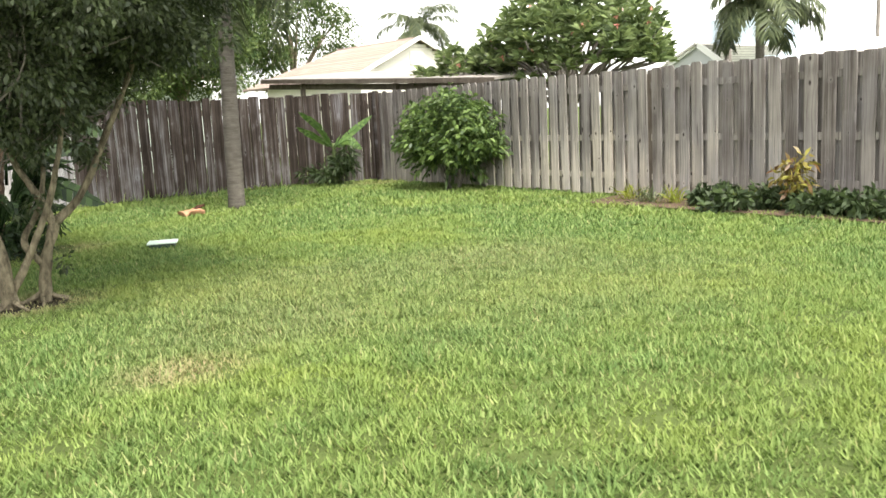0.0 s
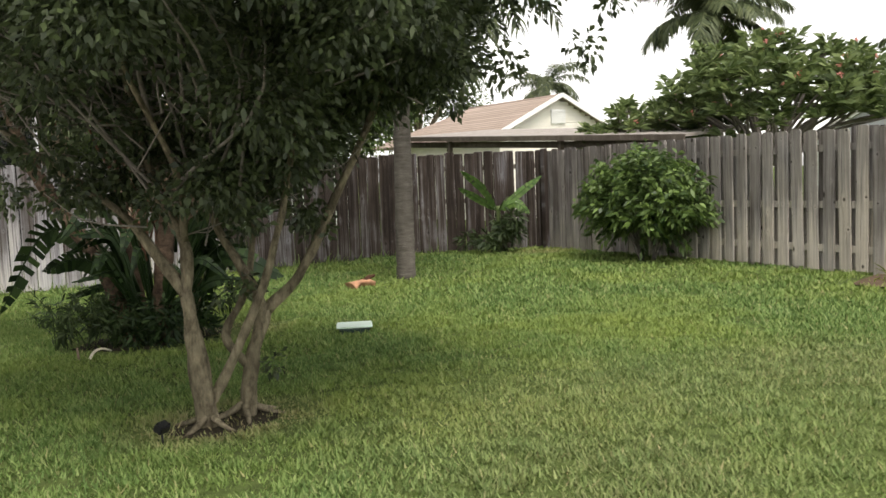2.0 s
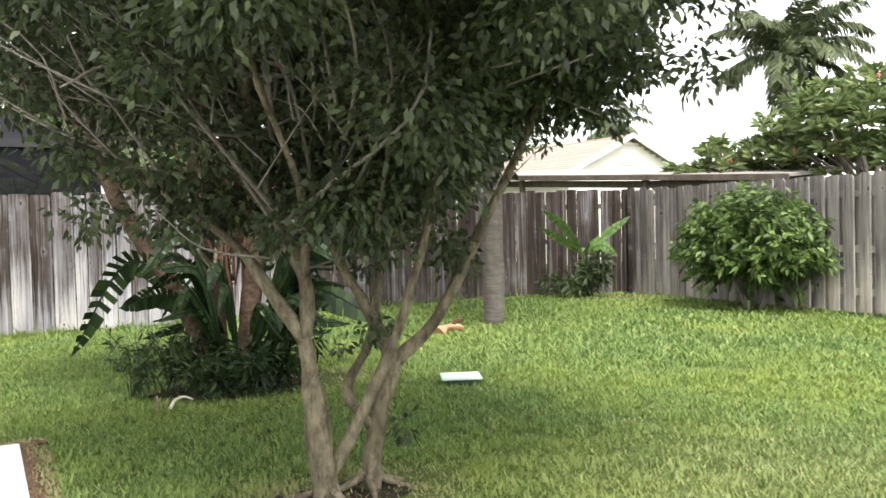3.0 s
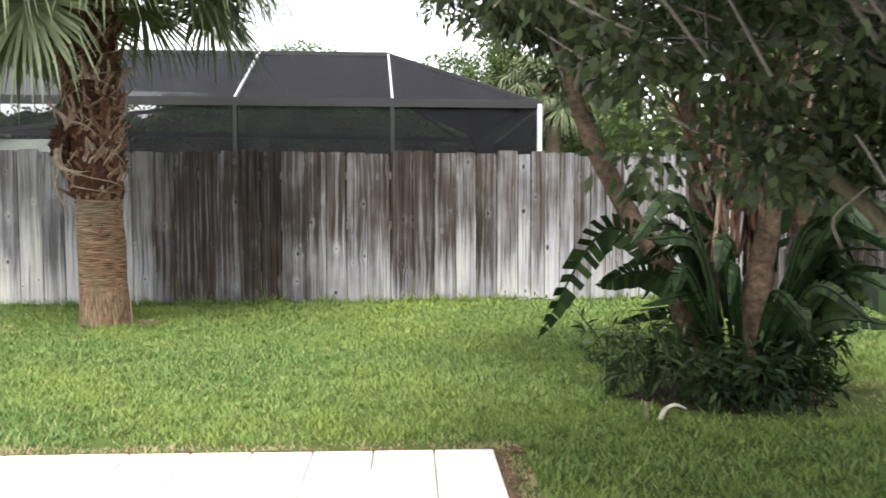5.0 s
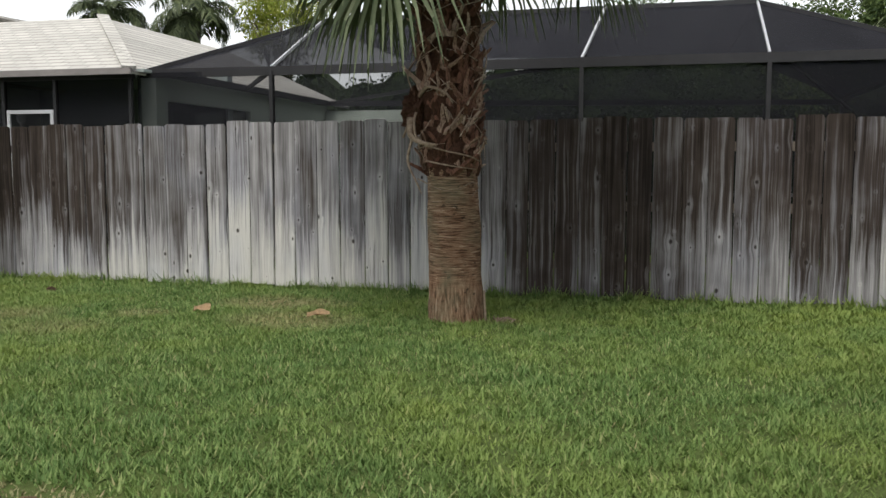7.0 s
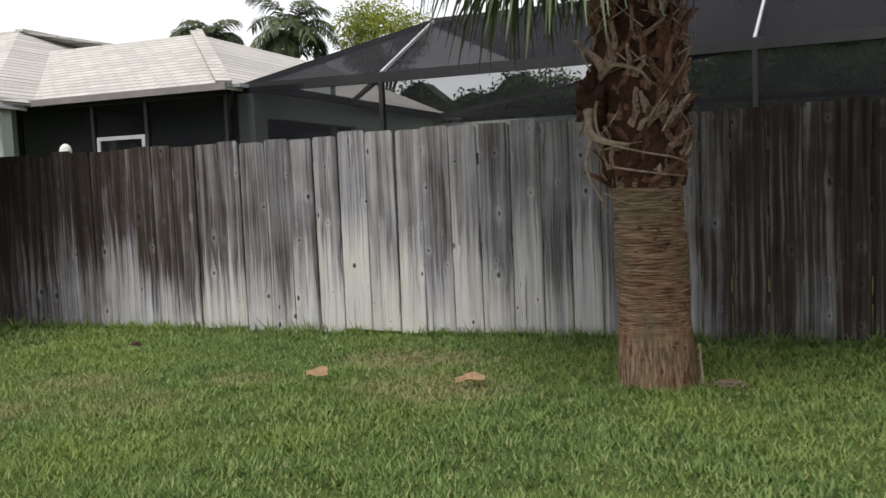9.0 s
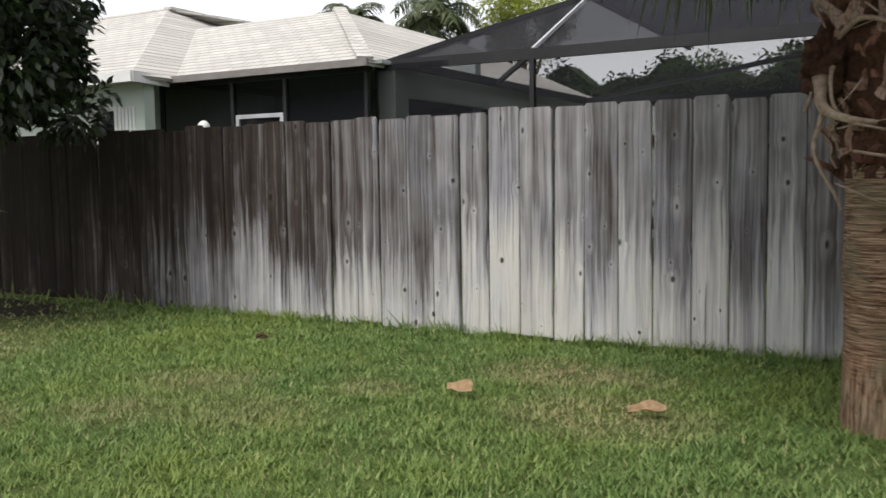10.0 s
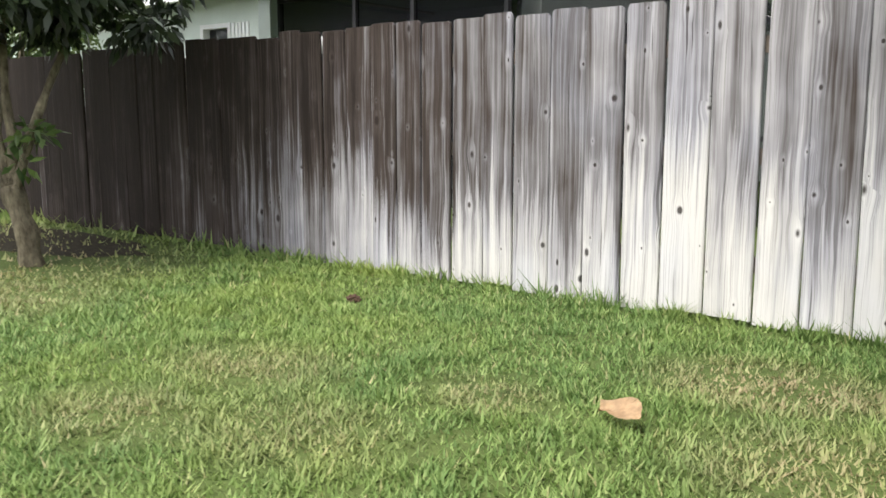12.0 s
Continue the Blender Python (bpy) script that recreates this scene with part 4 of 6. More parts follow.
# ---- bird-of-paradise clump ----
def paddle_leaf(rng, root, mid, tip, width, splits, twist=0.0, gap_at=0.86):
    """A long paddle leaf with side ribs, torn into strips."""
    path = smooth_path([root, mid, tip], 10)
    n = len(path)
    quads = []
    for sgn in (1, -1):
        for i in range(2, n - 1):
            t = i / (n - 1)
            w = width * math.sin(min(1, (t * 1.02)) * math.pi) ** 0.6 * 0.5
            w2 = width * math.sin(min(1, ((i + 1) / (n - 1)) * 1.0) * math.pi) ** 0.6 * 0.5 if i < n - 2 else 0.01
            p, q = path[i], path[i + 1]
            d = (q - p).normalized()
            s = d.cross(Vector((0, 0, 1)))
            s = s.normalized() if s.length > 0.05 else Vector((1, 0, 0))
            turn = Matrix.Rotation(twist, 3, d)
            s = turn @ s
            nor = s.cross(d)
            fall = -0.35 - 0.5 * rng.uniform(0, 1)
            gap = gap_at + rng.uniform(-.3, .13) if rng.uniform() < splits else 1.0
            o1 = (s * sgn + nor * fall * 0.5 + d * 0.3).normalized() * w
            o2 = (s * sgn + nor * fall * 0.5 + d * 0.3).normalized() * w2
            quads.append([p, p.lerp(q, gap), p.lerp(q, gap) + o2, p + o1])
    return path, np.array([[list(v) for v in qd] for qd in quads])


def build_bird_of_paradise():
    rng = np.random.default_rng(31)
    plant = empty("bird_of_paradise", "dark bird-of-paradise clump with split paddle leaves and leaning stems", "plant")
    stem = lambda pts, r0, r1, m=DARK_TRUNK: part("stem", tube(bmesh.new(), pts, r0, r1, 10, 8, 0.15, 0.05), m, plant)
    stem([(4.98, -5.3, -0.05), (5.06, -5.28, 0.7), (5.12, -5.28, 1.3), (5.05, -5.22, 2.0), (5.0, -5.2, 2.6)], 0.09, 0.06)
    stem([(5.3, -5.2, -0.05), (5.4, -5.15, 0.8), (5.45, -5.1, 1.6), (5.4, -5.1, 2.4)], 0.085, 0.055)
    stem([(4.9, -5.0, -0.05), (4.85, -4.95, 0.9), (4.75, -4.9, 1.8), (4.7, -4.8, 2.6)], 0.08, 0.055)
    for i in range(34):
        b = np.array([4.95 + rng.normal() * .12, -5.18 + rng.normal() * .1, rng.uniform(.7, 1.5)])
        e = b + np.array([rng.normal() * .16, rng.normal() * .12, rng.uniform(.5, .95)])
        part("dry_stalk", tube(bmesh.new(), [b, (b + e) / 2 + rng.normal(size=3) * .03, e], 0.017, 0.009, 5, 3), BOOT, plant, "dry brown leaf stalk")

    for i in range(46):
        b = np.array([5.05 + rng.normal() * .13, -5.2 + rng.normal() * .12, rng.uniform(1.75, 2.4)])
        e = b + np.array([rng.normal() * .1, rng.normal() * .1, -rng.uniform(.5, 1.1)])
        m = (b + e) / 2 + np.array([rng.normal() * .06, rng.normal() * .06, 0])
        path, quads = paddle_leaf(rng, b, m, e, rng.uniform(.03, .075), .3, rng.uniform(-1, 1))
        o = part("dead_leaf", tube(bmesh.new(), [b, m, e], .007, .003, 5, 5), FIBRE, plant, "withered brown hanging leaf")
        link("blade", faces_mesh("blade", quads, 4), DARK_TRUNK, o)

    def leaf(root, mid, tip, width, splits=0.5, twist=None, gap_at=0.86):
        path, quads = paddle_leaf(rng, root, mid, tip, width, splits, rng.uniform(-1.1, 1.1) if twist is None else twist, gap_at)
        o = part("leaf", tube(bmesh.new(), [path[0], path[len(path) // 2], path[-1]], 0.018, 0.004, 6, 6), LEAF_BOP, plant)
        link("blade", faces_mesh("blade", quads, 4), LEAF_BOP, o)

    leaf((4.6, -5.15, 0.75), (4.15, -5.02, 1.08), (3.71, -4.95, 0.36), 0.3, .8, 1.0, 0.8)
    leaf((4.85, -5.25, 0.4), (4.4, -5.2, 0.8), (4.05, -5.1, 0.72), 0.26, 0.2, 0.9)
    leaf((4.75, -5.2, 1.0), (4.5, -5.12, 1.3), (4.2, -5.0, 1.28), 0.2, 0.4)
    leaf((4.95, -5.2, 0.9), (4.7, -5.15, 1.2), (4.4, -5.1, 1.18), 0.2, 0.4)
    leaf((5.2, -5.3, 0.5), (5.45, -5.4, 0.95), (5.6, -5.5, 0.45), 0.42, 0.2, -0.6)
    leaf((5.2, -5.3, 0.7), (5.5, -5.3, 1.25), (5.8, -5.4, 1.0), 0.4, 0.3)
    leaf((5.2, -5.2, 0.8), (5.3, -5.2, 1.5), (5.7, -5.2, 1.5), 0.4, 0.4)
    leaf((5.35, -5.3, 0.2), (5.55, -5.42, 0.78), (6.15, -5.5, 0.5), 0.38, 0.1, 0.9)
    leaf((5.35, -5.2, 0.6), (5.6, -5.25, 1.2), (6.2, -5.3, 1.15), 0.4, 0.2, 0.7)
    leaf((5.4, -5.1, 0.9), (5.8, -5.15, 1.5), (6.4, -5.2, 1.3), 0.4, 0.3, 0.8)
    for i in range(40):
        a = rng.uniform(0, 2 * math.pi)
        r = np.array([5.0 + .2 * math.cos(a), -5.2 + .2 * math.sin(a), rng.uniform(.1, .5)])
        out = np.array([math.cos(a), math.sin(a) * .8, 0])
        z = rng.uniform(.3, .85)
        leaf(r, r + out * rng.uniform(.2, .4) + (0, 0, z), r + out * rng.uniform(.45, .8) + (0, 0, z * rng.uniform(.5, 1.1)), rng.uniform(.07, .15), .35)
    for i in range(30):
        sx, sy, sz = [(5.0, -5.2, 2.6), (5.4, -5.1, 2.4), (4.7, -4.8, 2.6)][i % 3]
        a = rng.uniform(0, 2 * math.pi)
        out = np.array([math.cos(a), math.sin(a), 0])
        z = rng.uniform(.3, 1.1)
        leaf((sx, sy, sz - .2), (sx + out[0] * .45, sy + out[1] * .45, sz + z), (sx + out[0] * 1.1, sy + out[1] * 1.1, sz + z * .5), .32, .7)
    under = [(4.9 + rng.normal() * .3, -5.2 + rng.normal() * .22, rng.uniform(.05, .5), .2, .9) for i in range(14)]
    crown("undergrowth", rng, under, 1700, 0.12, 0.028, LEAF_BOP, plant, hang=0.1, shell=0.2)


build_bird_of_paradise()


def build_leaning_tree():
    rng = np.random.default_rng(33)
    tree = empty("leaning_tree", "leaning mottled tree with fine foliage over the clump", "tree")
    part("trunk", tube(bmesh.new(), [(4.78, -5.2, -0.05), (4.55, -5.13, 0.72), (4.25, -5.02, 1.25), (4.0, -4.92, 1.82), (3.9, -4.87, 2.4), (4.0, -4.85, 3.0)], .085, .04, 10, 8, .2, .05), DARK_TRUNK, tree)
    for i in range(9):
        a = i * .75
        part("limb", tube(bmesh.new(), [(3.95, -4.88, rng.uniform(1.8, 2.6)), (4.1 + .5 * math.cos(a), -4.9 + .5 * math.sin(a), 2.7), (4.2 + 1.1 * math.cos(a), -5.0 + 1.1 * math.sin(a), rng.uniform(2.3, 3.4))], .025, .008, 6, 5), TWIG, tree)
    clumps = []
    for i in range(110):
        d = rng.normal(size=3)
        d /= np.linalg.norm(d)
        c = np.array([4.3, -5.0, 2.95]) + d * np.array([1.35, 1.2, 1.0]) * rng.uniform(.3, 1) ** .5
        if c[2] > 1.95:
            clumps.append((*c, rng.uniform(.16, .32), .85))
    crown("crown", rng, clumps, 46000, .06, .024, LEAF_DARK, tree, hang=.4, shell=.2)


build_leaning_tree()


def build_spiky_plants():
    rng = np.random.default_rng(37)
    spots = [(4.2, -5.05), (4.35, -5.25), (4.45, -4.95), (4.1, -5.2), (4.55, -5.4)]
    for x, y in spots:
        p = empty("spurge_plant", "low dark leafy plant under the bird of paradise", "plant", "plants under the clump")
        for i in range(7):
            a, h = rng.uniform(0, 6.28), rng.uniform(.3, .55)
            e = (x + .25 * math.cos(a), y + .25 * math.sin(a), h)
            st = part("stem", tube(bmesh.new(), [(x, y, 0), (x + .09 * math.cos(a), y + .09 * math.sin(a), h * .6), e], .007, .003, 5, 4), LEAF_LOW, p)
            t = rng.uniform(.3, 1, 18)[:, None]
            base = np.array([x, y, 0]) * (1 - t) + np.array(e) * t
            way = rng.normal(size=(18, 3)) + np.array([0, 0, .3])
            link("foliage", faces_mesh("foliage", leaf_array(rng, base, way, .11, .02), 4), LEAF_LOW, st)


build_spiky_plants()
feather_palm("queen_palm", "slender grey-trunked palm on the lawn with arching feather fronds", (9.1, -3.04), 3.75, 0.14, 0.11, 24, 2.4, 41, (0.2, 0.2), 0.55, lift=(-.5, 1.0))


# ---- shrub and young plants at the back ----
def build_shrub():
    rng = np.random.default_rng(51)
    shrub = empty("round_shrub", "rounded leafy green shrub before the back fence", "shrub")
    for i in range(9):
        a = rng.uniform(0, 6.28)
        part("stem", tube(bmesh.new(), [(12.75 + .1 * math.cos(a), -4.2 + .1 * math.sin(a), -.02), (12.75 + .3 * math.cos(a), -4.2 + .3 * math.sin(a), .5), (12.75 + .5 * math.cos(a), -4.2 + .6 * math.sin(a), 1.1)], .02, .008, 6, 4), TWIG, shrub)
    base, way = [], []
    for i in range(520):
        d = rng.normal(size=3)
        d[2] = abs(d[2]) * 1.0 - .5
        d /= np.linalg.norm(d)
        root = np.array([12.74, -4.18, .45]) + d * np.array([.2, .3, .15])
        end = np.array([12.72, -4.17, .87]) + d * np.array([.75, 1.22, .92]) * rng.uniform(.7, 1.06)
        t = np.linspace(.2, 1.0, 20)[:, None]
        line = root + (end - root) * t + np.array([0, 0, .16]) * np.sin(t * 3.1)
        fwd = unit(end - root)
        side = unit(np.cross(fwd, rng.normal(size=3)))
        sgn = np.where(np.arange(20) % 2, 1.0, -1.0)[:, None]
        base.append(line)
        way.append(side * sgn + fwd * .7 + rng.normal(size=(20, 3)) * .25 - np.array([0, 0, .3]))
    link("foliage", faces_mesh("foliage", leaf_array(rng, np.concatenate(base), np.concatenate(way), .14, .055, .12, .2), 4), LEAF_SHRUB, shrub)


build_shrub()


def build_banana():
    rng = np.random.default_rng(55)
    plant = empty("banana_plant", "young banana plant with bright upright leaves by the fence", "plant")
    X, Y = 12.36, -1.05
    part("stem", tube(bmesh.new(), [(X, Y, -.02), (X, Y, .45), (X, Y, .85)], .06, .035, 8, 5), LEAF_PLUM, plant)
    for mid, tip, w in (((X - .2, Y + .2, 1.2), (X - .5, Y + .42, 1.5), .2), ((X + .35, Y - .2, 1.08), (X + .7, Y - .4, 1.36), .17), ((X - .3, Y + .2, 1.0), (X - .6, Y + .37, 1.2), .17), ((X - .1, Y - .3, .95), (X - .3, Y - .5, .8), .22), ((X + .2, Y - .25, .9), (X + .4, Y - .4, .7), .22)):
        path, quads = paddle_leaf(rng, (X, Y, .75), mid, tip, w, .1, 1.0)
        o = part("leaf", tube(bmesh.new(), [path[0], path[10], path[-1]], .014, .004, 6, 5), LEAF_BANANA, plant)
        link("blade", faces_mesh("blade", quads, 4), LEAF_BANANA, o)
    clumps = [(X + rng.normal() * .2, Y - .05 + rng.normal() * .2, rng.uniform(.15, .7), .16, .9) for i in range(12)]
    crown("lower_leaves", rng, clumps, 700, .17, .04, LEAF_LOW, plant, hang=.3, shell=.2)


build_banana()


def build_bed():
    rng = np.random.default_rng(61)
    bm = bmesh.new()
    vs = [bm.verts.new((x, y, 0.004 + 0.03 * rng.uniform())) for x, y in ((11.95, -7.9), (13.1, -7.7), (12.75, -12), (12.4, -18), (11.2, -18), (11.55, -13), (11.75, -10))]
    bm.faces.new(vs)
    tagged(part("planting_bed", bm, mat_plain("mulch", (0.12, 0.085, 0.06), .95, 0, .4, 25, .1, .8)), "mulched bed along the back fence", "flower bed", kind="structure")
    for i in range(11):
        y = -8.3 - .28 * i + rng.normal() * .05
        p = empty("bed_plant", "grassy yellowed tuft in the bed by the fence", "plant", "plants in the bed")
        x = 12.35 + rng.normal() * .12
        n = 46
        base = np.stack([x + rng.normal(size=n) * .06, y + rng.normal(size=n) * .06, np.zeros(n)], 1)
        way = rng.normal(size=(n, 3)) * .5 + np.array([0, 0, 1.0])
        link("tuft", faces_mesh("tuft", leaf_array(rng, base, way, .34, .018, .1, .25), 4), LEAF_FAN if i % 3 else LEAF_YELLOW, p)
    for i in range(13):
        y = -9.6 - .38 * i + rng.normal() * .05
        x = 12.2 + rng.normal() * .12
        p = empty("ground_cover", "low green leafy ground cover in the bed", "plant", "ground cover plants")
        cl = [(x + rng.normal() * .14, y + rng.normal() * .16, rng.uniform(.06, .24), .15, .6) for k in range(7)]
        crown("foliage", rng, cl, 420, .12, .05, LEAF_LOW, p, hang=.2, shell=.2)
    for y, h in ((-10.75, .62), (-12.6, .4)):
        p = empty("croton", "red and yellow croton plant in the bed", "plant", "crotons in the bed")
        x = 12.2
        part("stem", tube(bmesh.new(), [(x, y, 0), (x, y + .02, h * .6)], .015, .01, 6, 3), TWIG, p)
        cl = [(x + rng.normal() * .06, y + rng.normal() * .11, h * rng.uniform(.4, 1.1), .11, .9) for k in range(9)]
        crown("foliage", rng, cl, 170, .14, .045, LEAF_CROTON, p, hang=.5, shell=.2)


build_bed()


# ---- tree beside the side fence ----
def build_fence_tree():
    rng = np.random.default_rng(71)
    tree = empty("fence_tree", "small dark-leaved tree with forked pale limbs beside the fence", "tree")
    limb = lambda nm, pts, r0, r1: part(nm, tube(bmesh.new(), pts, r0 * 1.2, r1 * 1.2, 9, 7, .4), BARK, tree)
    limb("trunk", [(-7.6, -1.5, -.05), (-7.66, -1.52, .25), (-7.78, -1.55, .62)], .085, .07)
    limb("limb", [(-7.78, -1.55, .58), (-7.95, -1.65, .8), (-8.12, -1.78, .95), (-8.16, -1.8, 1.2), (-8.25, -1.8, 1.7), (-8.3, -1.8, 2.3)], .04, .02)
    limb("limb", [(-7.78, -1.55, .6), (-7.88, -1.57, 1.0), (-7.9, -1.55, 1.3), (-8.05, -1.64, 1.6), (-8.1, -1.6, 2.2)], .035, .016)
    limb("limb", [(-7.76, -1.54, .6), (-7.8, -1.5, 1.0), (-7.86, -1.5, 1.4), (-7.9, -1.45, 2.1)], .04, .02)
    limb("limb", [(-7.74, -1.53, .6), (-7.68, -1.42, 1.0), (-7.62, -1.25, 1.45), (-7.5, -1.1, 1.85), (-7.3, -.9, 2.3)], .035, .015)
    clumps = []
    for i in range(90):
        d = rng.normal(size=3)
        d /= np.linalg.norm(d)
        c = np.array([-7.85, -1.6, 2.75]) + d * np.array([1.45, 1.35, 1.05]) * rng.uniform(.3, 1) ** .5
        if c[2] > 1.72:
            clumps.append((*c, rng.uniform(.2, .36), .8))
    # upper clumps out of view, added to shade the fence and ground below
    for i in range(80):
        d = rng.normal(size=3)
        d /= np.linalg.norm(d)
        clumps.append((-8.6 + d[0] * 2.0, -1.7 + d[1] * 1.6, 3.9 + d[2] * 1.0, rng.uniform(.3, .5), .8))
    clumps += [(-7.0 + rng.normal() * .15, -.75 + rng.normal() * .2, rng.uniform(1.85, 2.4), .2, .9) for i in range(9)]
    crown("crown", rng, clumps, 48000, .13, .055, LEAF_B, tree, hang=.4, shell=.25)
    low = [(-7.62 + rng.normal() * .08, -1.5 + rng.normal() * .08, rng.uniform(.75, 1.1), .1, .9) for i in range(5)]
    crown("low_leaves", rng, low, 70, .13, .06, LEAF_SHRUB, tree, hang=.4, shell=.2)


build_fence_tree()


# ---- small things on the lawn ----
def curled_leaf(name, label, at, heading, length, width, group):
    bm = bmesh.new()
    rows = []
    for i in range(9):
        t = i / 8
        w = width * (0.04 + math.sin(t ** 1.5 * math.pi * .96 + .06)) * .5
        z = .022 * math.sin(t * math.pi) + .006 + .03 * t * t
        rows.append([bm.verts.new((length * (t - .5), s * w, z + (.045 if s > 0 else .012) * abs(s) ** 1.5 * (1 - t * .3) + .006 * math.sin(9 * t + 3 * s))) for s in (-1, -.5, 0, .5, 1)])
    for a, b in zip(rows, rows[1:]):
        for s in range(4):
            bm.faces.new((a[s], a[s + 1], b[s + 1], b[s])).smooth = True
    out = bmesh.ops.solidify(bm, geom=bm.faces[:], thickness=.004)
    ob = tagged(part(name, bm, DRY_LEAF), label, "dead leaf", group)
    ob.matrix_world = pose(*at, 4, 0, heading)
    return ob


curled_leaf("fallen_leaf", "large curled tan dead leaf on the lawn", (-2.27, -1.91, .035), -20, .22, .13, "fallen leaves")
curled_leaf("fallen_leaf", "flat brown dead leaf on the lawn", (-1.18, -1.83, .02), 10, .2, .08, "fallen leaves")


def build_bark_piece():
    thing = empty("palm_boot", "orange-brown fallen palm sheath on the lawn", "dead leaf", at=(8.15, -3.5, 0))
    bm = bmesh.new()
    tube(bm, [(-.24, 0, .04), (-.08, .02, .09), (.1, 0, .1), (.22, .02, .07)], .085, .04, 10, 6, .8)
    bmesh.ops.scale(bm, vec=(.8, 1.3, .75), verts=bm.verts)
    part("sheath", bm, mat_plain("orange_sheath", (.46, .25, .15), .8, 0, .4, 14), thing)
    part("stub", tube(bmesh.new(), [(.02, 0, .08), (.1, .04, .13), (.2, .05, .15)], .045, .02, 7, 4, .5), FIBRE, thing, "dark broken stub")


build_bark_piece()


def build_tray():
    thing = empty("plastic_lid", "pale green plastic box lying in the grass", "box", at=(6.47, -6.3, 0))
    thing.rotation_euler = (0, 0, radians(-28))
    rim = mat_plain("pale_green_plastic", (.62, .74, .66), .45, 0, .06, 3)
    # the shade on the sides is put into this darker green
    side = mat_plain("shaded_green_plastic", (.035, .065, .06), .5, 0, .1, 3)
    b = soft_box(bmesh.new(), -.14, -.13, .0, .14, .13, .065, .015)
    part("body", b, side, thing, "sides coloured dark for their shade")
    t = soft_box(bmesh.new(), -.165, -.155, .065, .165, .155, .08, .007)
    part("lid", t, rim, thing, "pale lid")


build_tray()


def build_solar_light():
    thing = empty("solar_light", "small black solar garden light on a stake", "garden light", at=(4.0, -8.6, 0))
    thing.scale = (.8, .8, .8)
    blk = mat_plain("black_plastic", (.012, .012, .014), .35, 0, .2, 8)
    part("stake", tube(bmesh.new(), [(0, 0, -.05), (0, 0, .1)], .008, .008, 8, 2), blk, thing)
    b = soft_box(bmesh.new(), -.05, -.035, .09, .05, .035, .15, .008)
    bmesh.ops.rotate(b, cent=(0, 0, .12), matrix=Euler((.5, 0, .6)).to_matrix(), verts=b.verts)
    part("lamp_head", b, blk, thing)
    p = soft_box(bmesh.new(), -.045, -.03, .151, .045, .03, .157, .002)
    bmesh.ops.rotate(p, cent=(0, 0, .12), matrix=Euler((.5, 0, .6)).to_matrix(), verts=p.verts)
    part("solar_panel", p, GLASS, thing)


build_solar_light()


def build_pale_stalks():
    o = part("curved_stalk", tube(bmesh.new(), [(4.25, -5.75, .0), (4.3, -5.71, .055), (4.38, -5.66, .065), (4.46, -5.62, .03)], .014, .008, 7, 5, .2), mat_plain("bleached_stalk", (.66, .6, .5), .8, 0, .2, 20))
    tagged(o, "bleached curved dry stalk on the soil", "stalk")
    o = part("upright_stub", tube(bmesh.new(), [(4.16, -5.78, -.02), (4.16, -5.78, .06), (4.155, -5.78, .12)], .012, .009, 6, 3, .2), ROOT)
    tagged(o, "short pale stalk stub standing in the grass", "stalk")
    rng = np.random.default_rng(5)
    bm = bmesh.new()
    for i in range(26):
        c = Vector((.42 + rng.normal() * .045, -1.52 + rng.normal() * .04, .02 + abs(rng.normal()) * .012))
        d = Vector(rng.normal(size=3)) * .03
        d.z *= .3
        tube(bm, [c - d, c + d], .007, .004, 5, 1)
    tagged(part("shell_heap", bm, ROOT), "small heap of pale husks at the palm's foot", "husks")
    bm = bmesh.new()
    for i in range(22):
        a, t = i * 2.4, i / 22
        c = Vector((-4.62 + .1 * (t - .5), -.93, .03)) + Vector((0, math.cos(a), math.sin(a))) * .022 * math.sin(t * 3 + .1)
        bmesh.ops.create_icosphere(bm, subdivisions=1, radius=.016, matrix=Matrix.Translation(c) @ Matrix.Diagonal((1, 1, .7, 1)))
    tagged(part("seed_cone", bm, mat_plain("brown_cone", (.07, .04, .025), .9)), "dark brown seed cone on the lawn", "seed cone")


build_pale_stalks()


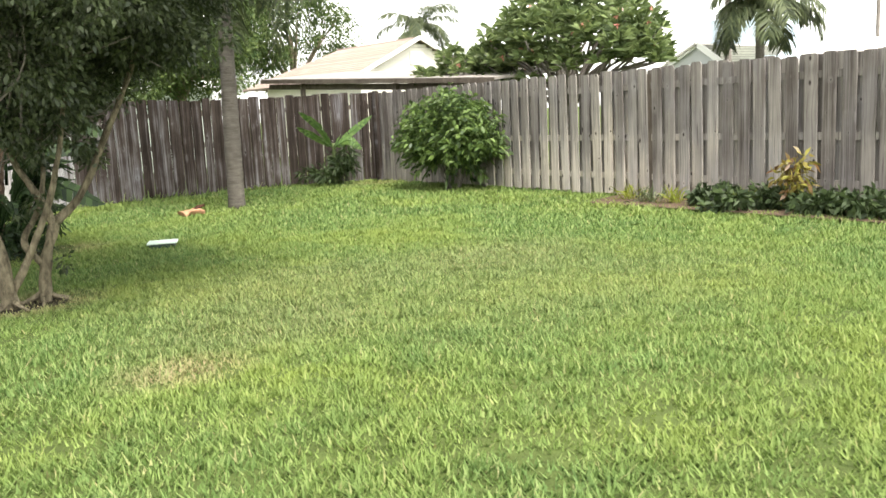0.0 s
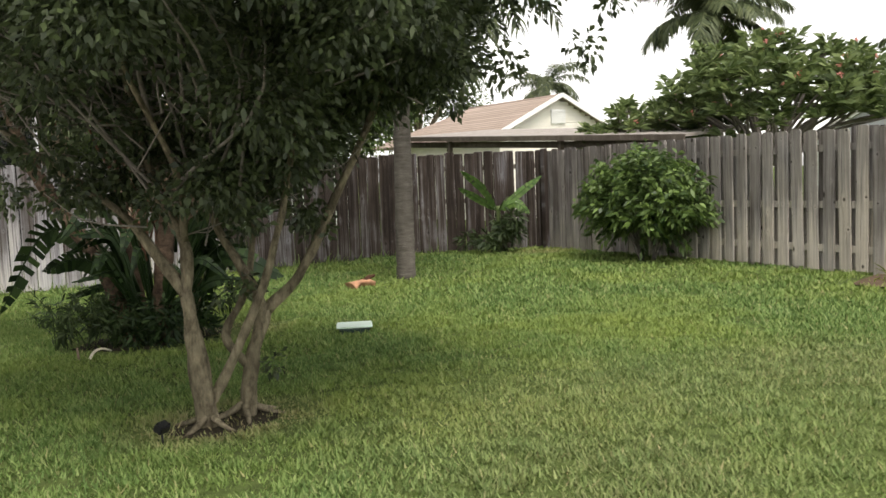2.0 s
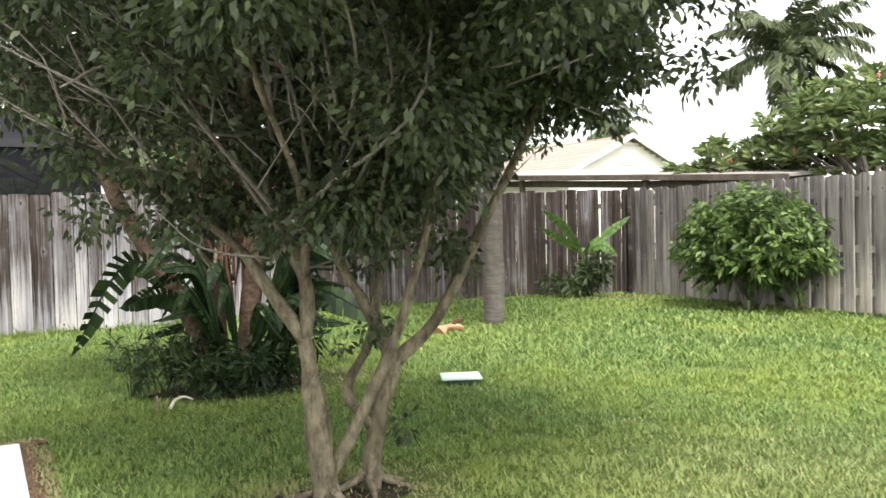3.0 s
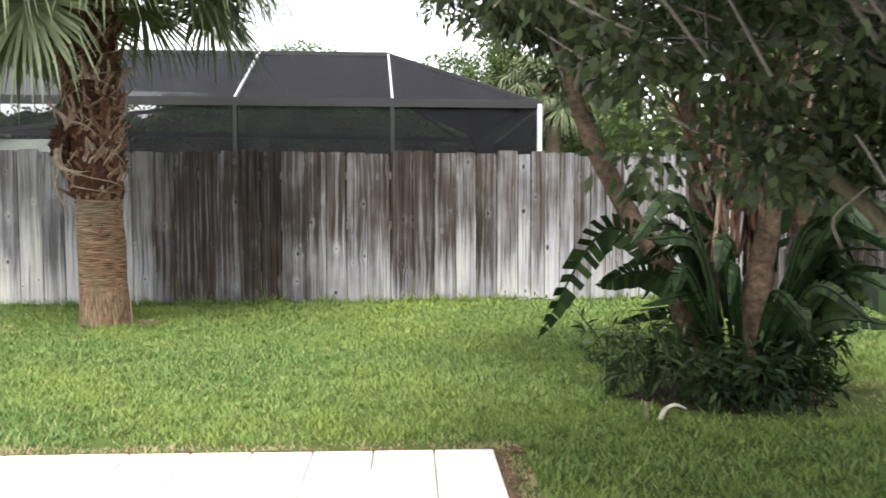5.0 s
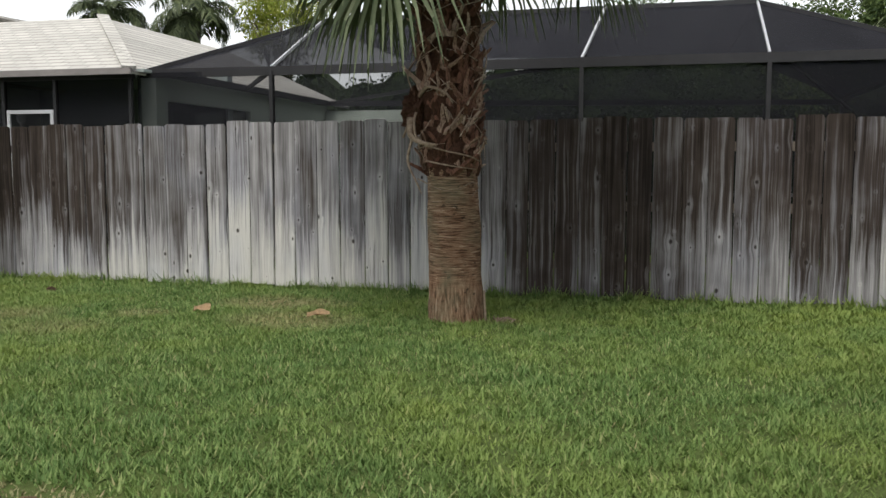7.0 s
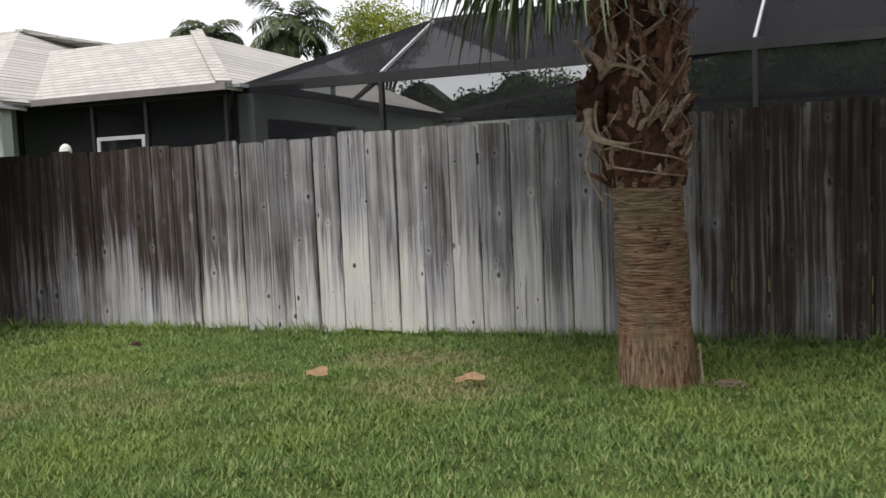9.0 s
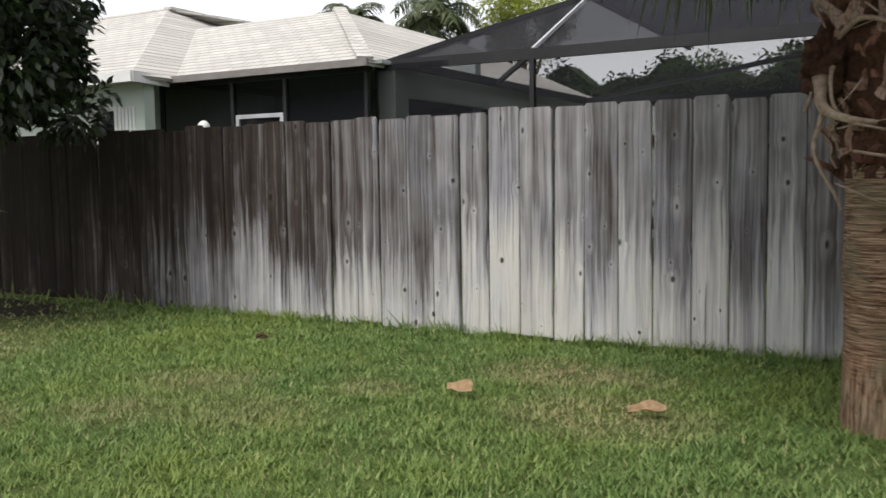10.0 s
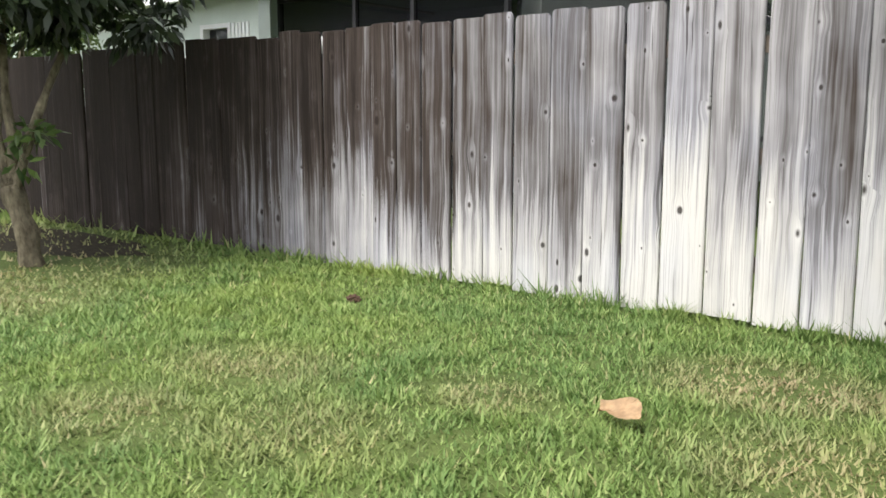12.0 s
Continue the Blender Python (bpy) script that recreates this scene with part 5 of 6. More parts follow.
# ---- neighbour's pool enclosure ----
def build_pool_enclosure():
    cage = empty("pool_enclosure", "dark screened pool enclosure with bronze frame and hipped roof", "pool enclosure")
    Y, Z = 4.15, 2.87
    posts = [-4.38, 0.56, 3.16]
    ridge = [(-4.35, 6.3, 3.97), (0.75, 6.3, 4.0), (3.18, 6.3, 4.0)]
    join, right = (-6.62, 3.95, 2.86), (5.67, Y, Z)
    back = 12.5
    frame_bar = lambda nm, a, b, w=.05, h=.08, m=DARK_ALU: part(nm, bar(bmesh.new(), a, b, w, h), m, cage)
    for x in posts:
        frame_bar("post", (x, Y, 0), (x, Y, Z), .06, .09)
    frame_bar("post", (5.67, Y, 0), (5.67, Y, Z), .08, .09, PALE_ALU)
    frame_bar("post", (5.67, back, 0), (5.67, back, Z), .06, .09)
    for a, b in ((join, (-4.38, Y, Z)), ((-4.38, Y, Z), right)):
        frame_bar("eave_beam", a, b, .07, .14)
    frame_bar("eave_beam", right, (5.67, back, Z), .06, .12)
    frame_bar("chair_rail", (-6.6, Y, .95), (5.67, Y, .95), .04, .05)
    for x, r, m in zip(posts, ridge, (PALE_ALU, PALE_ALU, PALE_ALU)):
        frame_bar("rafter", (x, Y, Z + .06), (r[0], r[1], r[2] + .02), .035, .05, m)
        frame_bar("roof_beam", r, (r[0], back, r[2]), .06, .12)
    frame_bar("hip_rafter", join, ridge[0], .06, .1)
    frame_bar("hip_rafter", right, ridge[2], .06, .1)
    frame_bar("ridge_beam", ridge[0], ridge[2], .06, .12)
    frame_bar("brace", (5.6, Y + .02, 2.75), (4.9, Y + .02, 2.2), .035, .04)
    frame_bar("brace", (5.67, Y + .05, 2.75), (5.67, 5.6, 1.9), .035, .04)
    frame_bar("brace", (3.5, Y + .5, 2.85), (5.2, 9.0, 2.4), .04, .05)
    frame_bar("wall_beam", (-6.28, 4.2, 2.87), (-6.2, 11.3, 2.87), .08, .12)
    frame_bar("wall_beam", (-6.2, 11.3, 2.87), (5.6, back, 2.8), .08, .12)
    frame_bar("cross_beam", (-4.4, Y, Z), (-6.25, 7.0, 2.86), .05, .07)
    frame_bar("cross_beam", (0.56, Y, Z), (-6.2, 11.2, 2.86), .05, .07)
    for x in (-3.6, -1.2, 1.6, 4.0):
        frame_bar("rear_post", (x, back - .1, 0), (x, back - .1, 2.7), .05, .07)
    frame_bar("brace", (-1.2, back - .1, 2.6), (.2, back - .1, 1.2), .05, .06)
    pane = lambda pts, m=SCREEN_ROOF: part("screen_panel", sheet(bmesh.new(), pts, .003), m, cage)
    xs = [-6.6, *posts, 5.67]
    pane([(-6.64, 3.88, .05), (posts[0], Y, .05), (posts[0], Y, Z), (-6.64, 3.88, Z)], SCREEN)
    for a, b in zip(xs[1:], xs[2:]):
        pane([(a, Y, .05), (b, Y, .05), (b, Y, Z), (a, Y, Z)], SCREEN)
    pane([(5.67, Y, .05), (5.67, back, .05), (5.67, back, Z), (5.67, Y, Z)], SCREEN)
    pane([join, (-4.38, Y, Z), ridge[0]])
    for i in range(2):
        pane([(posts[i], Y, Z), (posts[i + 1], Y, Z), ridge[i + 1], ridge[i]])
    pane([(3.16, Y, Z), right, ridge[2]])
    pane([right, (5.67, back, Z), (3.18, back, 4.0), ridge[2]])
    for i in range(2):
        pane([ridge[i], ridge[i + 1], (ridge[i + 1][0], back, 4.0), (ridge[i][0], back, 4.0)])


build_pool_enclosure()


# ---- neighbour's house ----
def build_neighbour_house():
    house = empty("neighbour_house", "single-storey pale stucco house with grey shingle hip roof", "house")
    E = 2.86
    p = lambda nm, bm, m, par=house, lab="": part(nm, bm, m, par, lab)
    # left wing, nearer the fence
    w = bmesh.new()
    for a in ((-22, 3.0, 0, -11.42, 3.2, E), (-10.82, 3.0, 0, -10.2, 3.2, E), (-11.42, 3.0, 0, -10.82, 3.2, 1.5), (-11.42, 3.0, 2.42, -10.82, 3.2, E), (-10.82, 3.74, 0, -10.62, 6.5, E)):
        box(w, *a)
    p("wing_wall", w, STUCCO)
    win = p("window", box(bmesh.new(), -11.42, 3.1, 1.5, -10.82, 3.12, 2.42), GLASS)
    for a in ((-11.47, 2.985, 1.46, -11.40, 3.12, 2.46), (-10.85, 2.985, 1.46, -10.79, 3.12, 2.46), (-11.40, 2.985, 2.40, -10.85, 3.12, 2.46), (-11.40, 2.985, 1.9, -10.85, 3.1, 1.93)):
        p("window_frame", box(bmesh.new(), *a), WHITE, win)
    for i in range(5):
        p("shutter_slat", box(bmesh.new(), -10.74 + i * .075, 2.975, 1.5, -10.69 + i * .075, 3.0, 2.45), WHITE)
    # lanai: posts, deep shade behind
    for x in (-10.58, -9.09, -8.08, -6.66):
        p("lanai_post", bar(bmesh.new(), (x, 3.72, 0), (x, 3.72, E), .055, .07), DARK_ALU)
    p("lanai_beam", bar(bmesh.new(), (-10.6, 3.72, E - .05), (-6.6, 3.72, E - .05), .08, .1), DARK_ALU)
    for a, b in zip((-10.58, -9.09, -8.08), (-9.09, -8.08, -6.66)):
        p("lanai_screen", sheet(bmesh.new(), [(a, 3.73, .05), (b, 3.73, .05), (b, 3.73, E), (a, 3.73, E)], .003), SCREEN)
    d = p("screen_door", box(bmesh.new(), -9.04, 3.70, 2.22, -8.13, 3.74, 2.28), PALE_ALU)
    for a in ((-9.04, 3.70, .1, -8.98, 3.74, 2.22), (-8.19, 3.70, .1, -8.13, 3.74, 2.22)):
        p("door_stile", box(bmesh.new(), *a), PALE_ALU, d)
    p("lanai_wall", box(bmesh.new(), -10.9, 6.5, 0, -6.4, 6.7, 3.2), SHADE_WALL)
    p("lanai_ceiling", box(bmesh.new(), -10.9, 3.7, E + .0, -6.4, 6.6, E + .05), SHADE_WALL)
    # wall that runs back beside the pool, with a wide dark window
    w = bmesh.new()
    for a in ((-6.62, 3.95, 0, -6.35, 4.3, 2.82), (-6.6, 4.3, 2.44, -6.35, 7.35, 2.82), (-6.6, 7.35, 0, -6.35, 11.5, 2.82), (-6.6, 4.3, 0, -6.35, 7.35, .5)):
        box(w, *a)
    p("pool_wall", w, STUCCO)
    p("pool_window", box(bmesh.new(), -6.5, 4.3, .5, -6.45, 7.35, 2.44), GLASS)
    p("pool_rear_wall", box(bmesh.new(), -6.4, 11.4, 0, -3.0, 11.6, 2.7), STUCCO)
    # roofs
    P1, P2 = (-9.05, 6.45, 4.26), (-9.05, 11.5, 4.26)
    r = bmesh.new()
    sheet(r, [(-12.5, 3.45, E), (-6.5, 3.45, E), P1, (-12.49, 6.45, 4.26)], .05)
    p("roof_front", r, ROOF)
    p("roof_hip", sheet(bmesh.new(), [(-6.5, 3.45, E), (-6.1, 12.5, E), P2, P1], .05), ROOF)
    p("ridge_cap", bar(bmesh.new(), (-6.5, 3.45, E + .05), (P1[0], P1[1], P1[2] + .05), .22, .04), ROOF)
    W = (-13.3, 6.5, 4.72)
    p("roof_wing_right", sheet(bmesh.new(), [(-10.0, 2.6, E), (-10.0, 9.0, E), (-13.3, 10.0, 4.72), W], .05), ROOF)
    p("roof_wing_front", sheet(bmesh.new(), [(-23, 2.6, E), (-10.0, 2.6, E), W, (-23, 6.5, 4.72)], .05), ROOF)
    p("wing_ridge", bar(bmesh.new(), (W[0], W[1], W[2] + .04), (-13.3, 10.0, 4.76), .2, .05), ROOF)
    p("roof_rear", sheet(bmesh.new(), [W, (-23, 6.5, 4.72), (-23, 12, E), (-9, 12, 4.0)], .05), ROOF)
    p("gutter", bar(bmesh.new(), (-10.2, 3.42, E - .01), (-6.45, 3.42, E - .01), .05, .1), mat_plain("grey_brown_gutter", (.23, .21, .2), .6, 0, .15, 4))
    p("fascia", bar(bmesh.new(), (-23, 2.58, E - .03), (-9.98, 2.58, E - .03), .03, .16), WHITE)
    p("fascia", bar(bmesh.new(), (-9.98, 2.6, E - .03), (-10.15, 3.45, E - .03), .03, .16), WHITE)
    p("soffit", box(bmesh.new(), -22.9, 2.62, E - .06, -10.1, 3.0, E - .03), WHITE)


build_neighbour_house()


def build_post_globes():
    for x, y, z in ((-8.62, 2.6, 2.02), (-9.38, 4.45, 2.2)):
        t = empty("post_globe", "white globe finial seen over the fence", "garden ornament", "white globes")
        part("post", tube(bmesh.new(), [(x, y, -.05), (x, y, z - .1)], .03, .03, 10, 2), WHITE, t)
        b = bmesh.new()
        bmesh.ops.create_uvsphere(b, u_segments=16, v_segments=10, radius=.085, matrix=Matrix.Translation((x, y, z)) @ Matrix.Diagonal((1, 1, 1.3, 1)))
        for f in b.faces:
            f.smooth = True
        part("globe", b, WHITE, t)


build_post_globes()


# ---- beyond the corner: lean-to roof and gabled house ----
def build_lean_to():
    shed = empty("lean_to_roof", "flat lean-to roof on posts behind the fence corner", "shed roof")
    a, b = (14.6, 5.6, 2.42), (14.6, -3.45, 1.93)
    top = mat_plain("old_roofing_felt", (.32, .29, .27), .9, 0, .3, 5)
    part("roof_sheet", sheet(bmesh.new(), [a, (17.5, 5.9, 2.62), (17.5, -3.2, 2.13), b], .05), top, shed)
    part("fascia_board", bar(bmesh.new(), (14.57, 5.6, 2.40), (14.57, -3.45, 1.92), .03, .1), RAIL, shed)
    for y in (3.7, -.2, -3.2):
        part("post", bar(bmesh.new(), (14.7, y, 0), (14.7, y, 1.95 + (y + 3.4) * .05), .1), RAIL, shed)
    part("beam", bar(bmesh.new(), (14.8, 5.5, 2.26), (14.8, -3.4, 1.8), .08, .14), RAIL, shed)


build_lean_to()


def build_gable_house():
    house = empty("gable_house", "cream house with slatted gable and brown shingle roof", "house")
    Y = 7.4
    apex, L, R = (21.5, Y, 3.76), (18.9, Y, 2.6), (24.1, Y, 2.6)
    part("gable_wall", sheet(bmesh.new(), [L, R, apex], .05), STUCCO_Y, house)
    for i in range(9):
        z = 2.66 + i * .11
        k = (3.76 - z) / 1.16 * 2.5
        part("siding_board", box(bmesh.new(), 21.5 - k, Y - .075, z, 21.5 + k, Y - .05, z + .1), STUCCO_Y, house)
    part("wall", box(bmesh.new(), 19.2, Y + .02, 0, 23.8, Y + 6, 2.6), STUCCO_Y, house)
    part("roof_west", sheet(bmesh.new(), [(18.7, Y - .3, 2.52), (21.5, Y - .3, 3.82), (21.6, 12.2, 3.82), (18.6, 14.2, 2.52)], .07), ROOF_BROWN, house)
    part("roof_east", sheet(bmesh.new(), [(24.3, Y - .3, 2.52), (21.5, Y - .3, 3.82), (21.6, 12.2, 3.82), (24.4, 14.2, 2.52)], .07), ROOF_BROWN, house)
    part("roof_north", sheet(bmesh.new(), [(18.6, 14.2, 2.52), (21.6, 12.2, 3.82), (24.4, 14.2, 2.52)], .07), ROOF_BROWN, house)
    part("bargeboard", bar(bmesh.new(), (18.6, Y - .32, 2.5), (21.5, Y - .32, 3.84), .04, .13), WHITE, house)
    part("bargeboard", bar(bmesh.new(), (24.4, Y - .32, 2.5), (21.5, Y - .32, 3.84), .04, .13), WHITE, house)
    v = part("gable_vent", box(bmesh.new(), 21.2, Y - .1, 2.95, 21.8, Y - .08, 3.4), WHITE, house)
    for i in range(6):
        part("louvre", box(bmesh.new(), 21.2, Y - .13, 2.97 + i * .072, 21.8, Y - .1, 3.01 + i * .072), WHITE, v)


build_gable_house()


def build_far_houses():
    h = empty("far_house", "grey-walled house with pale blue gable end", "house", "houses beyond the back fence")
    blue = mat_plain("pale_blue_paint", (.62, .74, .84), .7, 0, .05, 2)
    part("gable_wall", sheet(bmesh.new(), [(28, 2.9, 1.9), (28, -.6, 1.9), (28, .68, 3.05)], .1), mat_plain("grey_siding", (.45, .47, .47), .8, 0, .06, 2), h)
    part("wall", box(bmesh.new(), 28.1, -.6, 0, 34, 2.9, 2.0), STUCCO, h)
    part("bargeboard", bar(bmesh.new(), (27.9, 3.1, 1.85), (27.9, .68, 3.12), .05, .18), WHITE, h)
    part("bargeboard", bar(bmesh.new(), (27.9, -.9, 2.0), (27.9, .68, 3.12), .05, .18), WHITE, h)
    part("roof", sheet(bmesh.new(), [(27.8, 3.2, 1.9), (27.8, .68, 3.15), (34, .68, 3.15), (34, 3.2, 1.9)], .06), ROOF, h)
    part("upper_wall", box(bmesh.new(), 33, 1.2, 0, 36, 3.4, 4.3), blue, h)
    part("vent", box(bmesh.new(), 27.86, .1, 2.3, 27.98, .9, 2.42), GLASS, h)
    h = empty("far_house", "long white-roofed house beyond the back fence", "house", "houses beyond the back fence")
    part("wall", box(bmesh.new(), 30, -14, 0, 36, -1.6, 2.3), WHITE, h)
    part("roof", sheet(bmesh.new(), [(29.5, -1.4, 2.3), (29.5, -14.5, 2.3), (33, -14.5, 3.1), (33, -2.6, 3.1)], .06), mat_plain("white_tile_roof", (.72, .68, .64), .8, 0, .08, 2), h)
    h = empty("far_house", "white-fasciaed house with a tan chimney beyond the fence", "house", "houses beyond the side fence")
    part("wall", box(bmesh.new(), 9.9, 9.4, 0, 15, 14, 2.45), STUCCO, h)
    part("roof", sheet(bmesh.new(), [(9.6, 9.0, 2.5), (15.3, 9.0, 2.5), (13.5, 11.5, 3.3), (11.0, 11.5, 3.3)], .06), WHITE, h)
    part("fascia", box(bmesh.new(), 9.58, 8.96, 2.42, 15.3, 9.02, 2.62), WHITE, h)
    part("chimney", box(bmesh.new(), 9.8, 9.6, 2.3, 10.15, 10.0, 3.65), mat_plain("tan_stucco", (.55, .42, .32), .9), h)
    pole = part("utility_pole", tube(bmesh.new(), [(30, .8, -.1), (30, .8, 5.4)], .13, .1, 10, 3), TWIG)
    tagged(pole, "grey wooden utility pole beyond the back fence", "utility pole", "poles")
    pole = part("utility_pole", tube(bmesh.new(), [(34, -2.5, -.1), (34, -2.5, 7.2)], .08, .05, 10, 3), TWIG)
    tagged(pole, "thin pole beyond the back fence", "utility pole", "poles")


build_far_houses()


# ---- trees beyond the fences ----
def clump_tree(name, label, at, height, crown_at, size, n_clumps, leaves, leaf, material, seed, group="", trunk_r=.12, rmin=.3, rmax=.6, bark=None):
    rng = np.random.default_rng(seed)
    tree = empty(name, label, "tree", group)
    x, y = at
    cx, cy, cz = crown_at
    part("trunk", tube(bmesh.new(), [(x, y, -.05), ((x + cx) / 2, (y + cy) / 2, cz * .45), (cx, cy, cz)], trunk_r, trunk_r * .4, 9, 6, .2), bark or BARK, tree)
    for i in range(7):
        a = i * .9 + rng.uniform(0, .5)
        part("limb", tube(bmesh.new(), [((x + cx) / 2, (y + cy) / 2, cz * .5), (cx + size[0] * .35 * math.cos(a), cy + size[1] * .35 * math.sin(a), cz * .85), (cx + size[0] * .75 * math.cos(a), cy + size[1] * .75 * math.sin(a), cz + size[2] * rng.uniform(-.2, .5))], trunk_r * .5, trunk_r * .12, 7, 5, .2), bark or BARK, tree)
    clumps = []
    for i in range(n_clumps):
        d = rng.normal(size=3)
        d /= np.linalg.norm(d)
        k = rng.uniform(.35, 1) ** .5
        clumps.append((cx + d[0] * size[0] * k, cy + d[1] * size[1] * k, cz + d[2] * size[2] * k, rng.uniform(rmin, rmax), .75))
    crown("crown", rng, clumps, leaves, leaf, leaf * .42, material, tree, shell=.35)
    return tree


def build_plumeria(name, at, size, seed, n):
    """A frangipani: forked grey branches that end in whorls of long leaves."""
    rng = np.random.default_rng(seed)
    tree = empty(name, "plumeria tree with whorls of long leaves behind the back fence", "tree", "plumeria trees")
    x, y, z = at
    part("trunk", tube(bmesh.new(), [(x, y, -.05), (x + .05, y, .9), (x, y, 1.5)], .12, .09, 9, 5, .15), TWIG, tree)
    base, way, tips = [], [], []
    for i in range(n):
        d = rng.normal(size=3)
        d[2] = abs(d[2]) * .9 - .25
        d /= np.linalg.norm(d)
        t = np.array([x, y, z]) + d * np.array(size) * rng.uniform(.6, 1.0)
        tips.append(t)
        a = rng.uniform(0, 6.28, 20)
        w = np.stack([np.cos(a), np.sin(a), rng.uniform(-.1, 1.1, 20)], 1)
        base.append(t + w * .03)
        way.append(w)
    for t in tips[:46]:
        m = np.array([x, y, 1.4]) * .5 + t * .5 + rng.normal(size=3) * .12
        part("branch", tube(bmesh.new(), [(x, y, 1.35), m, t], .04, .018, 6, 4), TWIG, tree)
    link("foliage", faces_mesh("foliage", leaf_array(rng, np.concatenate(base), np.concatenate(way), .24, .075, .12, .12), 4), LEAF_PLUM, tree)
    fl = np.array([t + (0, 0, .12) for t in tips[::9]])
    k = np.repeat(fl, 9, 0)
    link("blossom", faces_mesh("blossom", leaf_array(rng, k, rng.normal(size=k.shape), .07, .045), 4), mat_plain("faded_pink_blossom", (.6, .25, .2), .6), tree)


build_plumeria("plumeria_tree", (16.2, -3.9, 2.35), (1.3, 2.4, 1.45), 81, 420)
build_plumeria("plumeria_tree", (15.8, -1.2, 1.75), (1.0, 1.4, 1.0), 82, 140)

feather_palm("royal_palm", "tall palm with full drooping fronds beyond the fence", (28.2, 6.5), 6.25, .3, .24, 26, 2.9, 91, leaf=.85, group="palms beyond the fence", lift=(-.1, 1.35), leaflets=90, droop=(1.2, 2.0))
feather_palm("royal_palm", "low shaggy palm beyond the back fence", (28.0, -1.5), 3.6, .16, .13, 26, 2.0, 92, leaf=.75, group="palms beyond the fence", lift=(-.1, 1.3))
feather_palm("royal_palm", "dark distant palm beyond the gabled house", (29.6, 17.0), 5.0, .2, .15, 22, 2.2, 93, leaf=.6, group="palms beyond the fence", lift=(-.3, 1.2))
feather_palm("royal_palm", "windblown palm behind the grey roof", (-19.6, 22.0), 6.9, .18, .14, 18, 1.7, 94, leaf=.7, group="palms beyond the fence", lift=(.2, 1.2))
feather_palm("royal_palm", "palm behind the pool enclosure", (-15.9, 22.0), 6.9, .25, .2, 24, 2.1, 95, leaf=.75, group="palms beyond the fence", lift=(-.4, 1.3))

clump_tree("canopy_tree", "broad dark shade tree behind the side fence", (12.0, 5.0), 6, (11.9, 5.0, 3.7), (2.2, 1.9, 1.9), 70, 20000, .13, LEAF_BACK, 101, "trees behind the fence", .2, .35, .7)
clump_tree("canopy_tree", "dark shade tree beyond the lawn palm", (18.5, 17.0), 6, (18.4, 17.0, 5.6), (3.6, 2.4, 2.3), 70, 17000, .15, LEAF_BACK, 102, "trees behind the fence", .2, .35, .7)
clump_tree("canopy_tree", "dark leafy tree behind the side fence", (9.3, 4.0), 5, (9.1, 4.2, 3.0), (2.0, 1.6, 1.6), 50, 12000, .12, LEAF_BACK, 103, "trees behind the fence", .15, .3, .6)
clump_tree("canopy_tree", "dark shade tree beyond the gabled house", (23.5, 18.5), 6, (23.3, 18.2, 5.0), (3.2, 2.0, 2.2), 70, 17000, .16, LEAF_BACK, 112, "trees behind the fence", .2, .4, .8)
clump_tree("cypress_bush", "rounded yellow-green bush behind the fence", (19.2, 16.2), 3, (18.8, 15.6, 3.3), (.9, .9, 1.3), 20, 4000, .08, LEAF_SHRUB, 104, "", .06, .2, .35)
clump_tree("canopy_tree", "leafy tree behind the pool enclosure", (1.0, 17.0), 5, (1.0, 17.0, 3.7), (4.0, 1.8, 2.2), 70, 17000, .16, LEAF_BACK, 105, "trees behind the fence", .2, .5, .9)
clump_tree("canopy_tree", "leafy tree behind the pool enclosure", (-4.5, 17.5), 5, (-4.5, 17.5, 2.4), (4.0, 1.6, 1.9), 60, 12000, .16, LEAF_BACK, 106, "trees behind the fence", .2, .5, .9)
clump_tree("yellow_tree", "yellow-green tree behind the pool enclosure", (-12.3, 22.0), 6, (-12.3, 22.0, 6.6), (1.9, 1.4, 1.3), 40, 8000, .14, LEAF_YELLOW, 107, "", .15, .4, .7)
clump_tree("canopy_tree", "pale green tree beside the pool enclosure", (7.2, 14.5), 5, (7.0, 14.5, 3.7), (3.4, 1.6, 2.3), 80, 22000, .13, LEAF_BACK, 108, "trees behind the fence", .16, .35, .7)
clump_tree("canopy_tree", "dark hedge-like tree behind the side fence", (8.4, 11.0), 4, (8.4, 11.0, 2.2), (1.8, 1.2, 1.8), 40, 9000, .13, LEAF_BACK, 109, "trees behind the fence", .12, .35, .6)
clump_tree("canopy_tree", "far wood beyond the back fence", (40, -6), 5, (40, -8, 3.0), (2.5, 6.5, 1.7), 50, 9000, .22, LEAF_BACK, 110, "trees behind the fence", .2, .6, 1.1)
clump_tree("canopy_tree", "leafy tree at the end of the side fence", (-14.0, 1.5), 3, (-13.5, 1.4, 2.2), (1.8, .8, .8), 30, 5000, .12, LEAF_BACK, 111, "trees behind the fence", .1, .3, .5)


